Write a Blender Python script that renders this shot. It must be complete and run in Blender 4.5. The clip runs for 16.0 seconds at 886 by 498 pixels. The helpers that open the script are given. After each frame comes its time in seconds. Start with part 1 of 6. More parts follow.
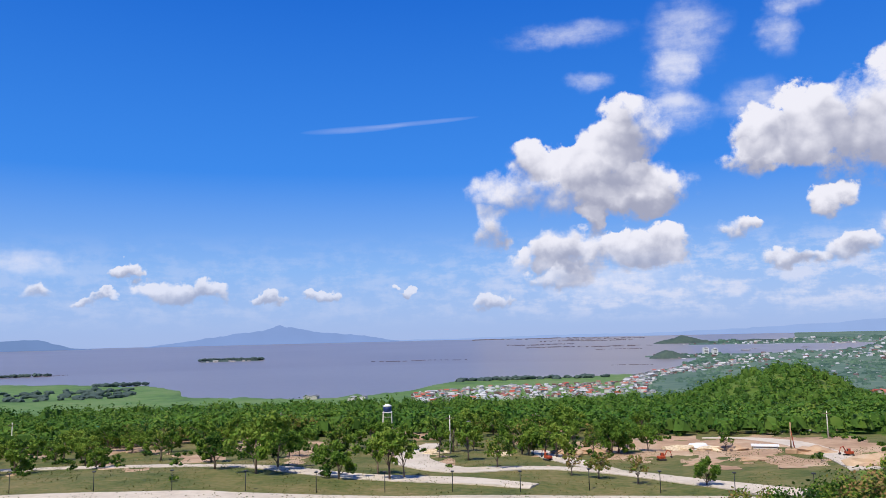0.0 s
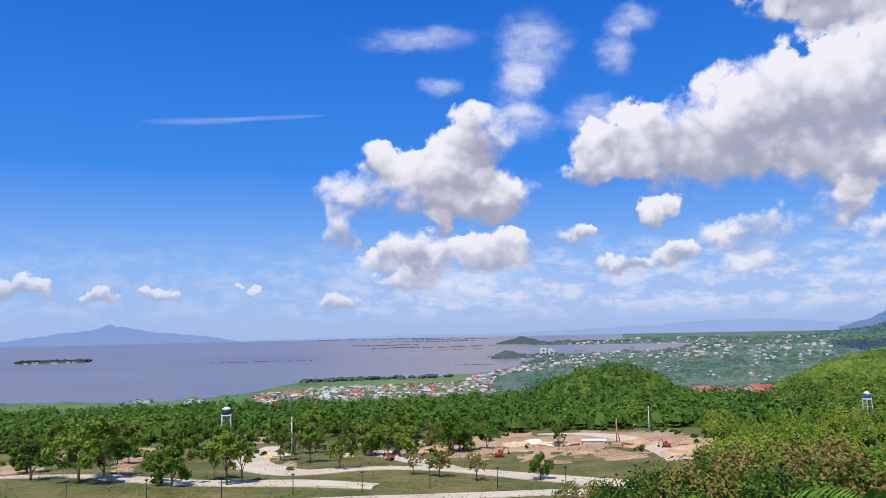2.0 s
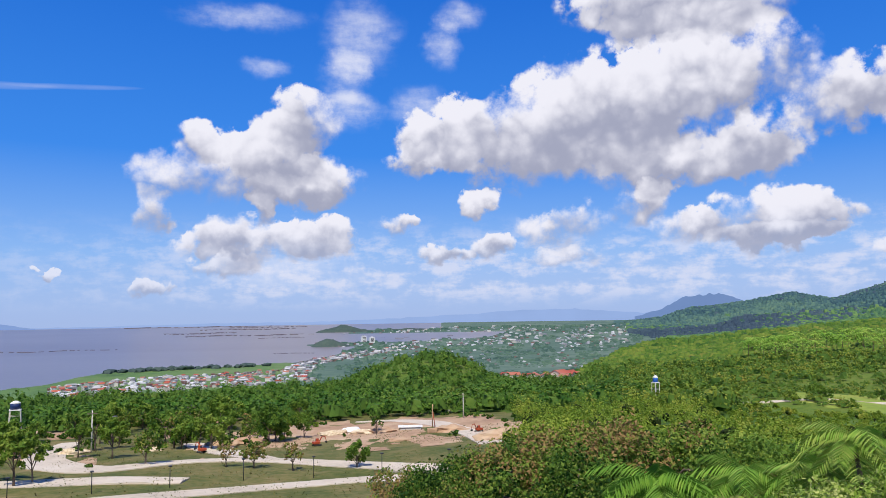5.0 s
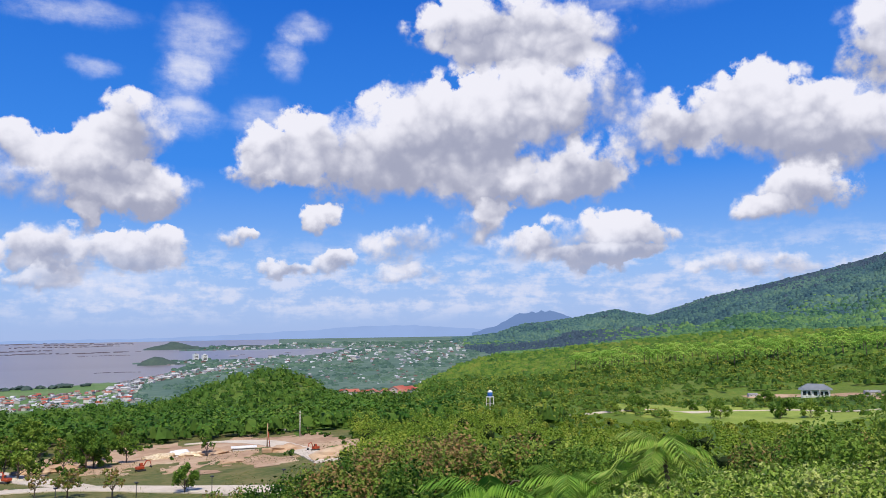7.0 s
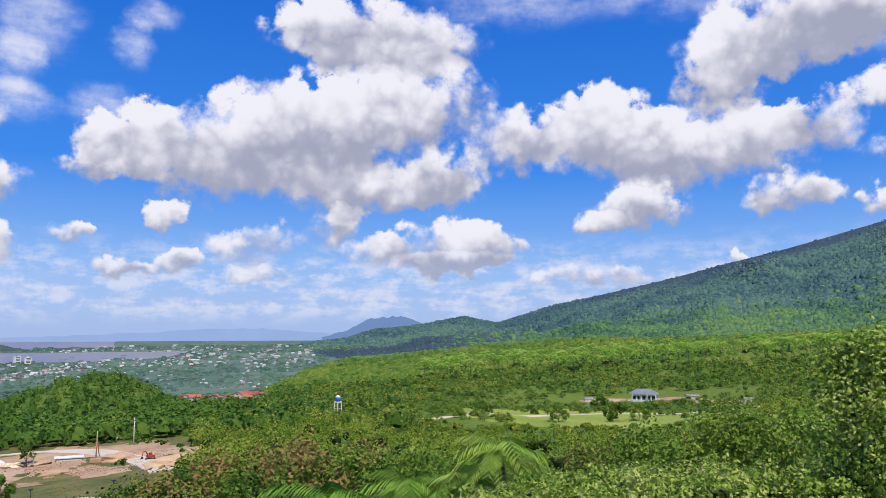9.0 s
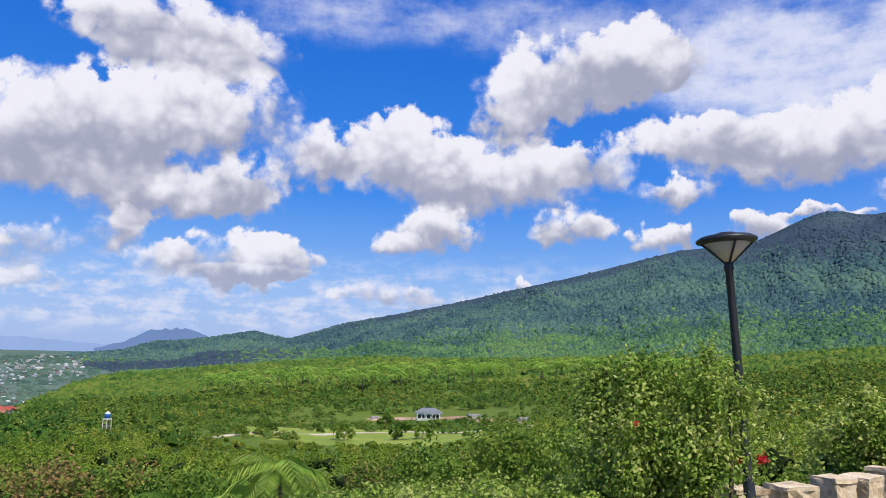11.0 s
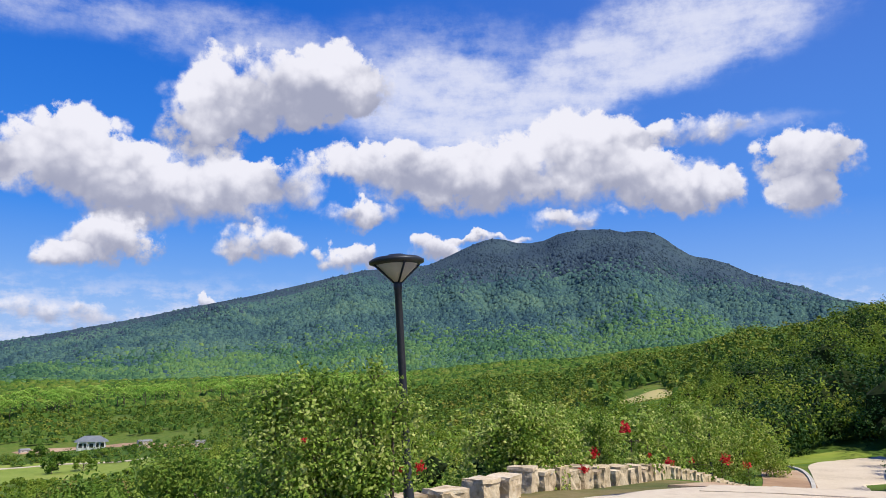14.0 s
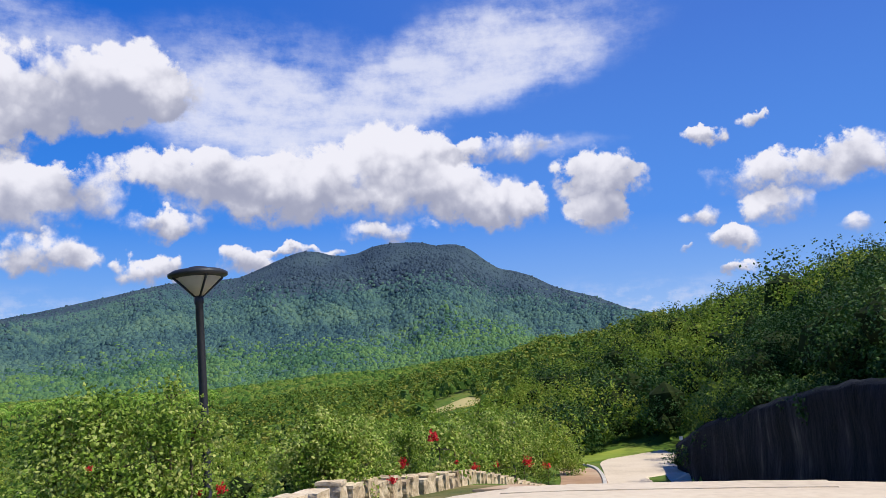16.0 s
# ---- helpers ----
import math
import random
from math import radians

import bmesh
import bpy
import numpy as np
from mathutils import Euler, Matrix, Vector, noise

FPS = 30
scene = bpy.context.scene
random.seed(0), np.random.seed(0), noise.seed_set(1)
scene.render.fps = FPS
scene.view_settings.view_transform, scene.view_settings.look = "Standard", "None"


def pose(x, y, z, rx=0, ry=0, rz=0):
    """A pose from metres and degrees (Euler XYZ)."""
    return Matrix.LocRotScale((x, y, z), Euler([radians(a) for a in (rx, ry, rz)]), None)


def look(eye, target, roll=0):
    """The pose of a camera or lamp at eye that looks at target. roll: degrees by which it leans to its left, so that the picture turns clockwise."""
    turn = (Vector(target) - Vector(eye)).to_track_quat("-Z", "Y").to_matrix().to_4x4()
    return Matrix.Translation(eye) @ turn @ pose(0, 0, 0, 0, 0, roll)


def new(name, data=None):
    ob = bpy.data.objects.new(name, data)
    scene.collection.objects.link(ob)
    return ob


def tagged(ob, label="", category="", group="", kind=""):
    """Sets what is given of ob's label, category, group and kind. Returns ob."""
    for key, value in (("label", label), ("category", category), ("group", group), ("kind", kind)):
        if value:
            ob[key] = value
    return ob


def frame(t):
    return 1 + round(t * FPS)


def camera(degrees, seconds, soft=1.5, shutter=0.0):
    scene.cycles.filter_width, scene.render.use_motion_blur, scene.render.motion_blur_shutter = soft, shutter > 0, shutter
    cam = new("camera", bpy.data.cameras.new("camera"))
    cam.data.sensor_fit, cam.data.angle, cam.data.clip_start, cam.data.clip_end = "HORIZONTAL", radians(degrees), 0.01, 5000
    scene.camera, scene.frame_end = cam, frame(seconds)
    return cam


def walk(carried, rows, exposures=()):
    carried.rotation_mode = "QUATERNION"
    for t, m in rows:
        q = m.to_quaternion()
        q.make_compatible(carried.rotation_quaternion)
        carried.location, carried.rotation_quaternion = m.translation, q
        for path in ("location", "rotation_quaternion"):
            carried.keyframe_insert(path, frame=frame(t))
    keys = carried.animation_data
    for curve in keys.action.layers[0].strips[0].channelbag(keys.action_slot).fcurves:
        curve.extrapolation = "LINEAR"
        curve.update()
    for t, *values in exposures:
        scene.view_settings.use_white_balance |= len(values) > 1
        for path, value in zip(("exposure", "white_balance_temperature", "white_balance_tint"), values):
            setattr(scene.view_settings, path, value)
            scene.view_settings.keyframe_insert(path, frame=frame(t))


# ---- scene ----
# ---- camera: a slow pan to the right, held at arm's length ----
EYE = 1.7
ARM = 0.34
LENS = 60.1
cam = camera(LENS, 16.0, soft=0.7)
PAN = [  # seconds, bearing, tilt up, lean
    (0, 0.00, 6.36, -1.32), (0.5, 2.85, 6.30, -1.02), (1, 6.09, 6.12, -0.95), (1.5, 9.19, 5.87, -1.10),
    (2, 11.39, 6.16, -1.16), (2.5, 13.55, 6.24, -0.85), (3, 15.98, 6.07, -0.50), (3.5, 18.41, 6.04, -0.56),
    (4, 20.58, 5.62, -0.70), (6.5, 32.78, 5.59, -0.93), (7, 36.46, 6.10, -0.89), (7.5, 39.13, 6.35, -0.50),
    (8, 41.99, 6.32, -0.44), (10.5, 57.92, 7.29, 1.11), (11, 62.63, 7.86, 1.53), (11.5, 66.67, 8.46, 1.51),
    (12, 71.33, 9.17, 0.99), (12.5, 75.54, 9.95, 0.74), (13, 79.27, 10.24, 0.63), (13.5, 82.68, 9.96, 0.23),
    (14, 85.92, 9.49, 0.08), (14.5, 89.40, 9.93, -0.20), (15, 92.54, 10.28, -1.01), (15.5, 96.47, 10.23, -1.87),
    (16, 99.98, 10.18, -2.11)]


def polar(az, r, z=0.0):
    """A point by its bearing in degrees (0 is +y, clockwise), its distance and its height."""
    return Vector((r * math.sin(radians(az)), r * math.cos(radians(az)), z))


rows = []
for t, az, tilt, lean in PAN:
    eye = polar(az, ARM, EYE)
    rows.append((t, look(eye, eye + polar(az, math.cos(radians(tilt)), math.sin(radians(tilt))), lean)))
walk(cam, rows)

# ---- sky, clouds and sun ----
SUN_AZ, SUN_EL = 212.0, 56.0
world = bpy.data.worlds.new("sky")
scene.world = world
world.use_nodes = True
wt = world.node_tree
wt.nodes.clear()


def wn(kind, operation=""):
    n = wt.nodes.new(kind)
    if operation:
        n.operation = operation
    return n


def plug(node, *values):
    for i, v in enumerate(values):
        if v is None:
            continue
        if isinstance(v, bpy.types.NodeSocket):
            wt.links.new(v, node.inputs[i])
        else:
            node.inputs[i].default_value = v
    return node


def wmath(op, *v, clamp=False):
    n = plug(wn("ShaderNodeMath", op), *v)
    n.use_clamp = clamp
    return n.outputs[0]


def wvec(op, *v):
    return plug(wn("ShaderNodeVectorMath", op), *v)


def wstep(value, lo, hi):
    n = wn("ShaderNodeMapRange")
    n.interpolation_type = "SMOOTHSTEP"
    return plug(n, value, lo, hi, 0.0, 1.0).outputs[0]


def wnoise(vector, scale, detail, rough=0.55):
    n = wn("ShaderNodeTexNoise")
    wt.links.new(vector, n.inputs["Vector"])
    n.inputs["Scale"].default_value, n.inputs["Detail"].default_value, n.inputs["Roughness"].default_value = scale, detail, rough
    return n


def wmix(fac, a, b):
    n = wn("ShaderNodeMix")
    n.data_type = "RGBA"
    for i, v in ((0, fac), (6, a), (7, b)):
        if isinstance(v, bpy.types.NodeSocket):
            wt.links.new(v, n.inputs[i])
        else:
            n.inputs[i].default_value = v
    return n.outputs[2]


way = wn("ShaderNodeTexCoord").outputs["Generated"]
sep = plug(wn("ShaderNodeSeparateXYZ"), way).outputs
bearing = wmath("MULTIPLY", wmath("ARCTAN2", sep[0], sep[1]), 180 / math.pi)
rise = wmath("MULTIPLY", wmath("ARCSINE", sep[2]), 180 / math.pi)
flat = plug(wn("ShaderNodeCombineXYZ"), bearing, rise, 0.0).outputs[0]
coarse = wnoise(way, 14.0, 4.0, 0.5)
fine = wnoise(way, 34.0, 4.0, 0.55)
bend1 = wvec("MULTIPLY_ADD", coarse.outputs["Color"], (3.4, 2.4, 0), (-1.7, -1.2, 0)).outputs[0]
bend2 = wvec("MULTIPLY_ADD", fine.outputs["Color"], (2.6, 2.2, 0), (-1.3, -1.1, 0)).outputs[0]
warped = wvec("ADD", wvec("ADD", flat, bend1).outputs[0], bend2).outputs[0]

# heaps of cloud: bearing, rise, half width, half height in degrees
LAKE_CLOUDS = [(14.4, 14.6, 2.7, 2.0), (12.3, 12.4, 3.0, 2.3), (6.9, 13.0, 2.0, 1.4), (4.4, 10.3, 2.2, 1.6), (8.9, 10.7, 3.3, 2.5), (15.6, 10.1, 2.9, 1.7), (13.2, 9.1, 3.0, 1.3), (11.5, 5.5, 5.6, 1.3), (8.2, 6.1, 1.9, 1.2), (15.3, 6.3, 2.5, 1.2), (10.8, 7.8, 0.8, 0.9), (3.7, 7.7, 1.2, 1.6), (9.0, 4.0, 2.9, 0.8), (22.6, 13.6, 1.6, 1.6), (22.4, 11.6, 1.7, 1.4), (21.4, 7.2, 1.4, 0.7), (3.5, 2.4, 1.1, 0.6), (-3.3, 3.2, 0.5, 0.5), (-22.5, 4.6, 1.2, 0.5), (-19.0, 3.4, 2.8, 0.9), (-28.2, 3.1, 1.6, 0.5), (-9.1, 3.1, 1.3, 0.5), (-13.1, 2.7, 1.1, 0.5), (-24.4, 2.8, 1.1, 0.3)]
PLAIN_CLOUDS = [(25.8, 13.6, 2.3, 2.4), (29.5, 12.5, 4.7, 2.9), (34.7, 14.2, 6.4, 3.5), (39.9, 15.7, 6.4, 3.3), (46.4, 17.2, 4.6, 3.0), (40.6, 11.1, 7.2, 2.1), (47.6, 11.7, 3.1, 2.3), (27.6, 8.4, 1.5, 0.9), (39.3, 8.1, 1.8, 1.3), (34.0, 6.4, 3.7, 1.6), (42.6, 6.3, 2.2, 1.1), (48.0, 6.5, 4.7, 1.9), (47.6, 4.8, 3.7, 1.0), (28.1, 5.2, 1.4, 0.8), (24.6, 4.5, 2.2, 0.7), (57.7, 4.2, 3.3, 0.9), (61.8, 4.1, 1.6, 0.8), (62.3, 9.3, 3.3, 1.7), (59.0, 7.9, 1.8, 0.9), (33.7, 4.2, 3.0, 0.6)]
RIDGE_CLOUDS = [(40.5, 22.3, 6.5, 2.1), (46.5, 21.6, 4.7, 1.7), (43.0, 20.2, 5.2, 1.2), (52.8, 14.4, 3.2, 2.3), (59.6, 15.6, 3.5, 2.6), (63.2, 13.6, 8.2, 2.4), (67.5, 12.6, 8.1, 1.9), (68.3, 18.4, 3.7, 3.0), (71.7, 20.6, 4.6, 2.8), (75.0, 20.4, 4.4, 2.2), (77.6, 21.7, 4.3, 2.2), (74.3, 14.2, 2.7, 1.8), (72.2, 9.4, 2.8, 1.3), (78.5, 8.9, 2.2, 1.1), (48.0, 5.2, 4.0, 0.8), (68.9, 5.6, 0.8, 0.5)]
PEAK_CLOUDS = [(82.3, 15.6, 5.8, 1.7), (79.8, 12.0, 2.7, 1.0), (86.6, 14.4, 6.5, 2.3), (93.6, 15.4, 6.5, 3.1), (97.3, 17.3, 3.4, 2.3), (100.8, 14.1, 5.2, 2.1), (104.9, 13.0, 2.6, 1.5), (112.0, 14.6, 3.2, 2.3), (111.8, 12.1, 2.4, 1.5), (85.4, 9.3, 2.0, 1.1), (89.4, 10.3, 2.8, 0.4), (95.9, 11.4, 2.8, 0.8), (105.1, 17.3, 5.3, 1.0)]
ROAD_CLOUDS = [(125.2, 13.4, 5.0, 1.6), (128.9, 14.3, 2.1, 1.5), (120.0, 17.0, 1.3, 0.6), (123.8, 17.4, 1.0, 0.6), (123.9, 11.2, 2.2, 1.0), (121.1, 9.3, 2.2, 0.8), (119.0, 11.5, 1.2, 0.8), (117.5, 8.8, 0.7, 0.3), (121.3, 7.3, 1.3, 0.5), (128.6, 9.7, 1.3, 0.7)]
BEHIND_CLOUDS = [(-60, 14, 9, 4), (-85, 20, 12, 4), (150, 16, 10, 4), (175, 22, 14, 5), (-140, 18, 12, 4), (-120, 35, 14, 5)]
VEIL_CLOUDS = [(18.6, 20.6, 2.7, 2.6), (17.2, 17.6, 1.7, 1.7), (11.4, 18.1, 1.6, 0.7), (18.0, 15.2, 2.0, 1.3), (22.8, 15.6, 2.2, 1.4), (24.8, 20.0, 1.2, 1.6), (9.5, 21.4, 4.6, 0.9), (-28.8, 5.3, 2.9, 1.0), (13.5, 3.5, 6.4, 1.3), (26.2, 21.9, 1.6, 1.0), (107.5, 25.4, 9.0, 3.4), (103.0, 23.6, 8.0, 3.0), (99.4, 21.7, 6.0, 2.0), (108.0, 17.4, 5.0, 0.8), (85.7, 22.0, 11.4, 4.4), (68.6, 24.2, 7.1, 2.2), (92.8, 19.1, 7.0, 2.1), (54.0, 24.7, 7.8, 2.3), (85.1, 19.9, 6.0, 3.4)]


def heap(lumps, where, grow=1.0):
    """Adds up soft lumps of cloud: the sum of (across, up, 1) weighted by each lump's density."""
    total = None
    for i, (az, el, w, h) in enumerate(lumps):
        if i % 8 == 7:  # ties the steps into one chain
            where = wvec("MULTIPLY_ADD", total, (1e-9, 1e-9, 1e-9), where).outputs[0]
        w, h = w * grow, h * grow
        q = wvec("MULTIPLY_ADD", where, (1 / w, 1 / h, 0), (-az / w, -el / h, 1)).outputs[0]
        d = wmath("SUBTRACT", 2.0, wvec("DOT_PRODUCT", q, q).outputs["Value"], clamp=True)
        total = wvec("MULTIPLY_ADD", q, d, total if total is not None else (0, 0, 0)).outputs[0]
    return total


heaps = heap(LAKE_CLOUDS + PLAIN_CLOUDS + RIDGE_CLOUDS + PEAK_CLOUDS + ROAD_CLOUDS + BEHIND_CLOUDS, warped, 1.30)
hs = plug(wn("ShaderNodeSeparateXYZ"), heaps).outputs
mass = hs[2]
safe = wmath("MAXIMUM", mass, 0.001)
up = wmath("DIVIDE", hs[1], safe)
side = wmath("DIVIDE", hs[0], safe)
rag = wnoise(way, 46.0, 8.0, 0.68).outputs["Fac"]


def bubbles(scale):
    """Rounded swellings, high in their middles."""
    n = wn("ShaderNodeTexVoronoi")
    n.feature = "SMOOTH_F1"
    wt.links.new(wvec("MULTIPLY_ADD", coarse.outputs["Color"], (0.05, 0.05, 0.05), way).outputs[0], n.inputs["Vector"])
    n.inputs["Scale"].default_value, n.inputs["Smoothness"].default_value = scale, 0.35
    return wmath("SUBTRACT", 0.5, n.outputs["Distance"])


puff, tuft = bubbles(24.0), bubbles(62.0)
swell = wmath("MULTIPLY_ADD", puff, 1.2, wmath("MULTIPLY", tuft, 0.65))
fray = wnoise(way, 9.0, 3.0, 0.5).outputs["Fac"]
edge = wmath("MULTIPLY_ADD", wmath("SUBTRACT", rag, 0.5), wmath("MINIMUM", wmath("MULTIPLY", mass, 3.0), 1.5), mass)
edge = wmath("MULTIPLY_ADD", wmath("SUBTRACT", swell, 0.1), wmath("MINIMUM", wmath("MULTIPLY", mass, 1.6), 0.6), edge)
soft = wmath("MULTIPLY_ADD", up, -0.45, wmath("MULTIPLY_ADD", wstep(fray, 0.42, 0.68), 0.9, 0.55))
cover = wmath("MULTIPLY", wstep(edge, 0.12, wmath("MAXIMUM", soft, 0.42)), wmath("MULTIPLY_ADD", wstep(rise, 0.0, 8.0), 0.45, 0.55))
lit = wmath("MULTIPLY_ADD", wmath("SUBTRACT", coarse.outputs["Fac"], 0.5), 1.0, wmath("MULTIPLY", up, 1.5))
lit = wmath("MULTIPLY_ADD", wmath("SUBTRACT", rag, 0.5), 0.55, lit)
lit = wmath("MULTIPLY_ADD", swell, 0.75, lit)
lit = wmath("MULTIPLY_ADD", side, -0.15, lit)
lit = wmath("MULTIPLY_ADD", mass, -0.2, lit)
billow = wnoise(way, 30.0, 3.0, 0.5).outputs["Fac"]
lit = wmath("MULTIPLY_ADD", wmath("SUBTRACT", billow, 0.5), 0.6, lit)
lit = wstep(lit, -1.0, 0.55)
cloud_tint = wmix(lit, (0.37, 0.39, 0.52, 1), (0.87, 0.865, 0.95, 1))
veils = plug(wn("ShaderNodeSeparateXYZ"), heap(VEIL_CLOUDS, wvec("MULTIPLY_ADD", bend2, (0.9, 0.5, 0), wvec("MULTIPLY_ADD", bend1, (0.4, 0.25, 0), flat).outputs[0]).outputs[0], 1.35)).outputs[2]
streak = wnoise(wvec("MULTIPLY", way, (5.0, 5.0, 16.0)).outputs[0], 2.6, 6.0, 0.6).outputs["Fac"]
wisp = wmath("MULTIPLY_ADD", rag, 0.42, wmath("MULTIPLY", streak, 0.75))
wisp = wstep(wmath("MULTIPLY_ADD", wmath("MINIMUM", veils, 1.6), 0.24, wisp), 0.50, 1.10)
veil = wmath("MULTIPLY", wmath("MULTIPLY", wstep(veils, 0.0, 1.3), wisp), 0.85)
# one straight thin trail of high cloud
slant = plug(wn("ShaderNodeCombineXYZ"), bearing, wmath("MULTIPLY_ADD", bearing, -0.075, rise), 0.0).outputs[0]
trail = plug(wn("ShaderNodeSeparateXYZ"), heap([(-6.5, 15.75, 4.2, 0.28), (-1.5, 15.85, 4.6, 0.2)], slant)).outputs[2]
veil = wmath("MAXIMUM", veil, wmath("MULTIPLY", wmath("MULTIPLY", trail, streak), 0.36))
# small broken clouds low over the horizon
low = wnoise(wvec("MULTIPLY", flat, (0.34, 0.9, 1.0)).outputs[0], 1.0, 6.0, 0.6).outputs["Fac"]
band = wmath("MULTIPLY", wstep(rise, 0.3, 2.2), wmath("SUBTRACT", 1.0, wstep(rise, 4.0, 8.0)))
low = wmath("MULTIPLY_ADD", wmath("SUBTRACT", rag, 0.5), 0.5, low)
there = wmath("MULTIPLY_ADD", wstep(bearing, -4.0, 14.0), 0.65, 0.35)
low = wmath("MULTIPLY", wmath("MULTIPLY", wmath("MULTIPLY_ADD", wstep(low, 0.40, 0.66), 0.7, 0.12), band), there)

sky = wn("ShaderNodeTexSky")
sky.sky_type, sky.sun_disc, sky.sun_elevation, sky.sun_rotation = "NISHITA", False, radians(SUN_EL), radians(SUN_AZ % 360)
sky.air_density, sky.dust_density, sky.ozone_density = 1.0, 0.6, 2.0
SKY_STRENGTH = 0.10
blue = wvec("SCALE", sky.outputs[0])
blue.inputs["Scale"].default_value = SKY_STRENGTH
# clear tropical air: deep blue above, milky blue at the horizon
air = wn("ShaderNodeValToRGB")
wt.links.new(wmath("DIVIDE", rise, 60.0), air.inputs[0])
stops = air.color_ramp.elements
stops.new(0.08), stops.new(0.2), stops.new(0.4)
for stop, pos, colour in zip(stops, (0.0, 0.08, 0.2, 0.42, 1.0), ((0.37, 0.51, 0.86), (0.225, 0.46, 0.93), (0.026, 0.245, 0.87), (0.001, 0.14, 0.69), (0.001, 0.06, 0.40))):
    stop.position, stop.color = pos, (*colour, 1)
tint = wmix(0.88, blue.outputs[0], air.outputs[0])
# the air is brighter towards the sun
glow = wmath("MULTIPLY", wmath("MULTIPLY", wstep(bearing, 66.0, 112.0), wmath("SUBTRACT", 1.0, wstep(rise, 30.0, 60.0))), 0.07)
tint = wmix(glow, tint, (0.72, 0.78, 0.95, 1))
tint = wmix(low, tint, (0.70, 0.74, 0.91, 1))
tint = wmix(veil, tint, (0.80, 0.82, 0.95, 1))
tint = wmix(cover, tint, cloud_tint)
bg = wn("ShaderNodeBackground")
wt.links.new(tint, bg.inputs[0])
wt.links.new(bg.outputs[0], wn("ShaderNodeOutputWorld").inputs[0])

sun = new("sun", bpy.data.lights.new("sun", "SUN"))
sun.data.energy, sun.data.angle, sun.data.color = 5.0, radians(0.5), (1.0, 0.93, 0.80)
sun.matrix_world = look(polar(SUN_AZ, 100, 100 * math.tan(radians(SUN_EL))), (0, 0, 0))


# ---- materials ----
def material(name, tones, scale=1.0, rough=0.8, bump=0.3, fine_scale=8.0, metal=0.0, through_light=0.0, island=0.0, each=0.0, spec=0.3):
    """A surface whose tones wander at two scales; island and each vary it from piece to piece."""
    m = bpy.data.materials.new(name)
    m.use_nodes = True
    nt = m.node_tree
    b = nt.nodes["Principled BSDF"]
    geo = nt.nodes.new("ShaderNodeNewGeometry")
    big, small = nt.nodes.new("ShaderNodeTexNoise"), nt.nodes.new("ShaderNodeTexNoise")
    for n, s, d in ((big, scale, 4.0), (small, scale * fine_scale, 5.0)):
        n.inputs["Scale"].default_value, n.inputs["Detail"].default_value = s, d
        nt.links.new(geo.outputs["Position"], n.inputs["Vector"])
    def mth(op, a, c):
        n = nt.nodes.new("ShaderNodeMath")
        n.operation = op
        for i, v in enumerate((a, c)):
            if isinstance(v, bpy.types.NodeSocket):
                nt.links.new(v, n.inputs[i])
            else:
                n.inputs[i].default_value = v
        return n.outputs[0]
    f = mth("ADD", mth("MULTIPLY", big.outputs["Fac"], 0.6), mth("MULTIPLY", small.outputs["Fac"], 0.4))
    f = mth("ADD", mth("MULTIPLY", mth("SUBTRACT", f, 0.5), 2.2), 0.5)
    if island:
        f = mth("ADD", f, mth("MULTIPLY", mth("SUBTRACT", geo.outputs["Random Per Island"], 0.5), island))
    if each:
        info = nt.nodes.new("ShaderNodeObjectInfo")
        f = mth("ADD", f, mth("MULTIPLY", mth("SUBTRACT", info.outputs["Random"], 0.5), each))
    ramp = nt.nodes.new("ShaderNodeValToRGB")
    el = ramp.color_ramp.elements
    while len(el) < len(tones):
        el.new(0.5)
    for i, c in enumerate(tones):
        el[i].position = i / max(1, len(tones) - 1)
        el[i].color = (*c, 1)
    nt.links.new(f, ramp.inputs[0])
    nt.links.new(ramp.outputs[0], b.inputs["Base Color"])
    b.inputs["Roughness"].default_value, b.inputs["Metallic"].default_value = rough, metal
    b.inputs["Specular IOR Level"].default_value = spec
    if bump:
        bp = nt.nodes.new("ShaderNodeBump")
        bp.inputs["Strength"].default_value, bp.inputs["Distance"].default_value = bump, 0.3 / (scale * fine_scale)
        nt.links.new(small.outputs["Fac"], bp.inputs["Height"])
        nt.links.new(bp.outputs[0], b.inputs["Normal"])
    if through_light:
        tr, mx = nt.nodes.new("ShaderNodeBsdfTranslucent"), nt.nodes.new("ShaderNodeMixShader")
        nt.links.new(ramp.outputs[0], tr.inputs[0])
        mx.inputs[0].default_value = through_light
        nt.links.new(b.outputs[0], mx.inputs[1])
        nt.links.new(tr.outputs[0], mx.inputs[2])
        nt.links.new(mx.outputs[0], nt.nodes["Material Output"].inputs[0])
    return m


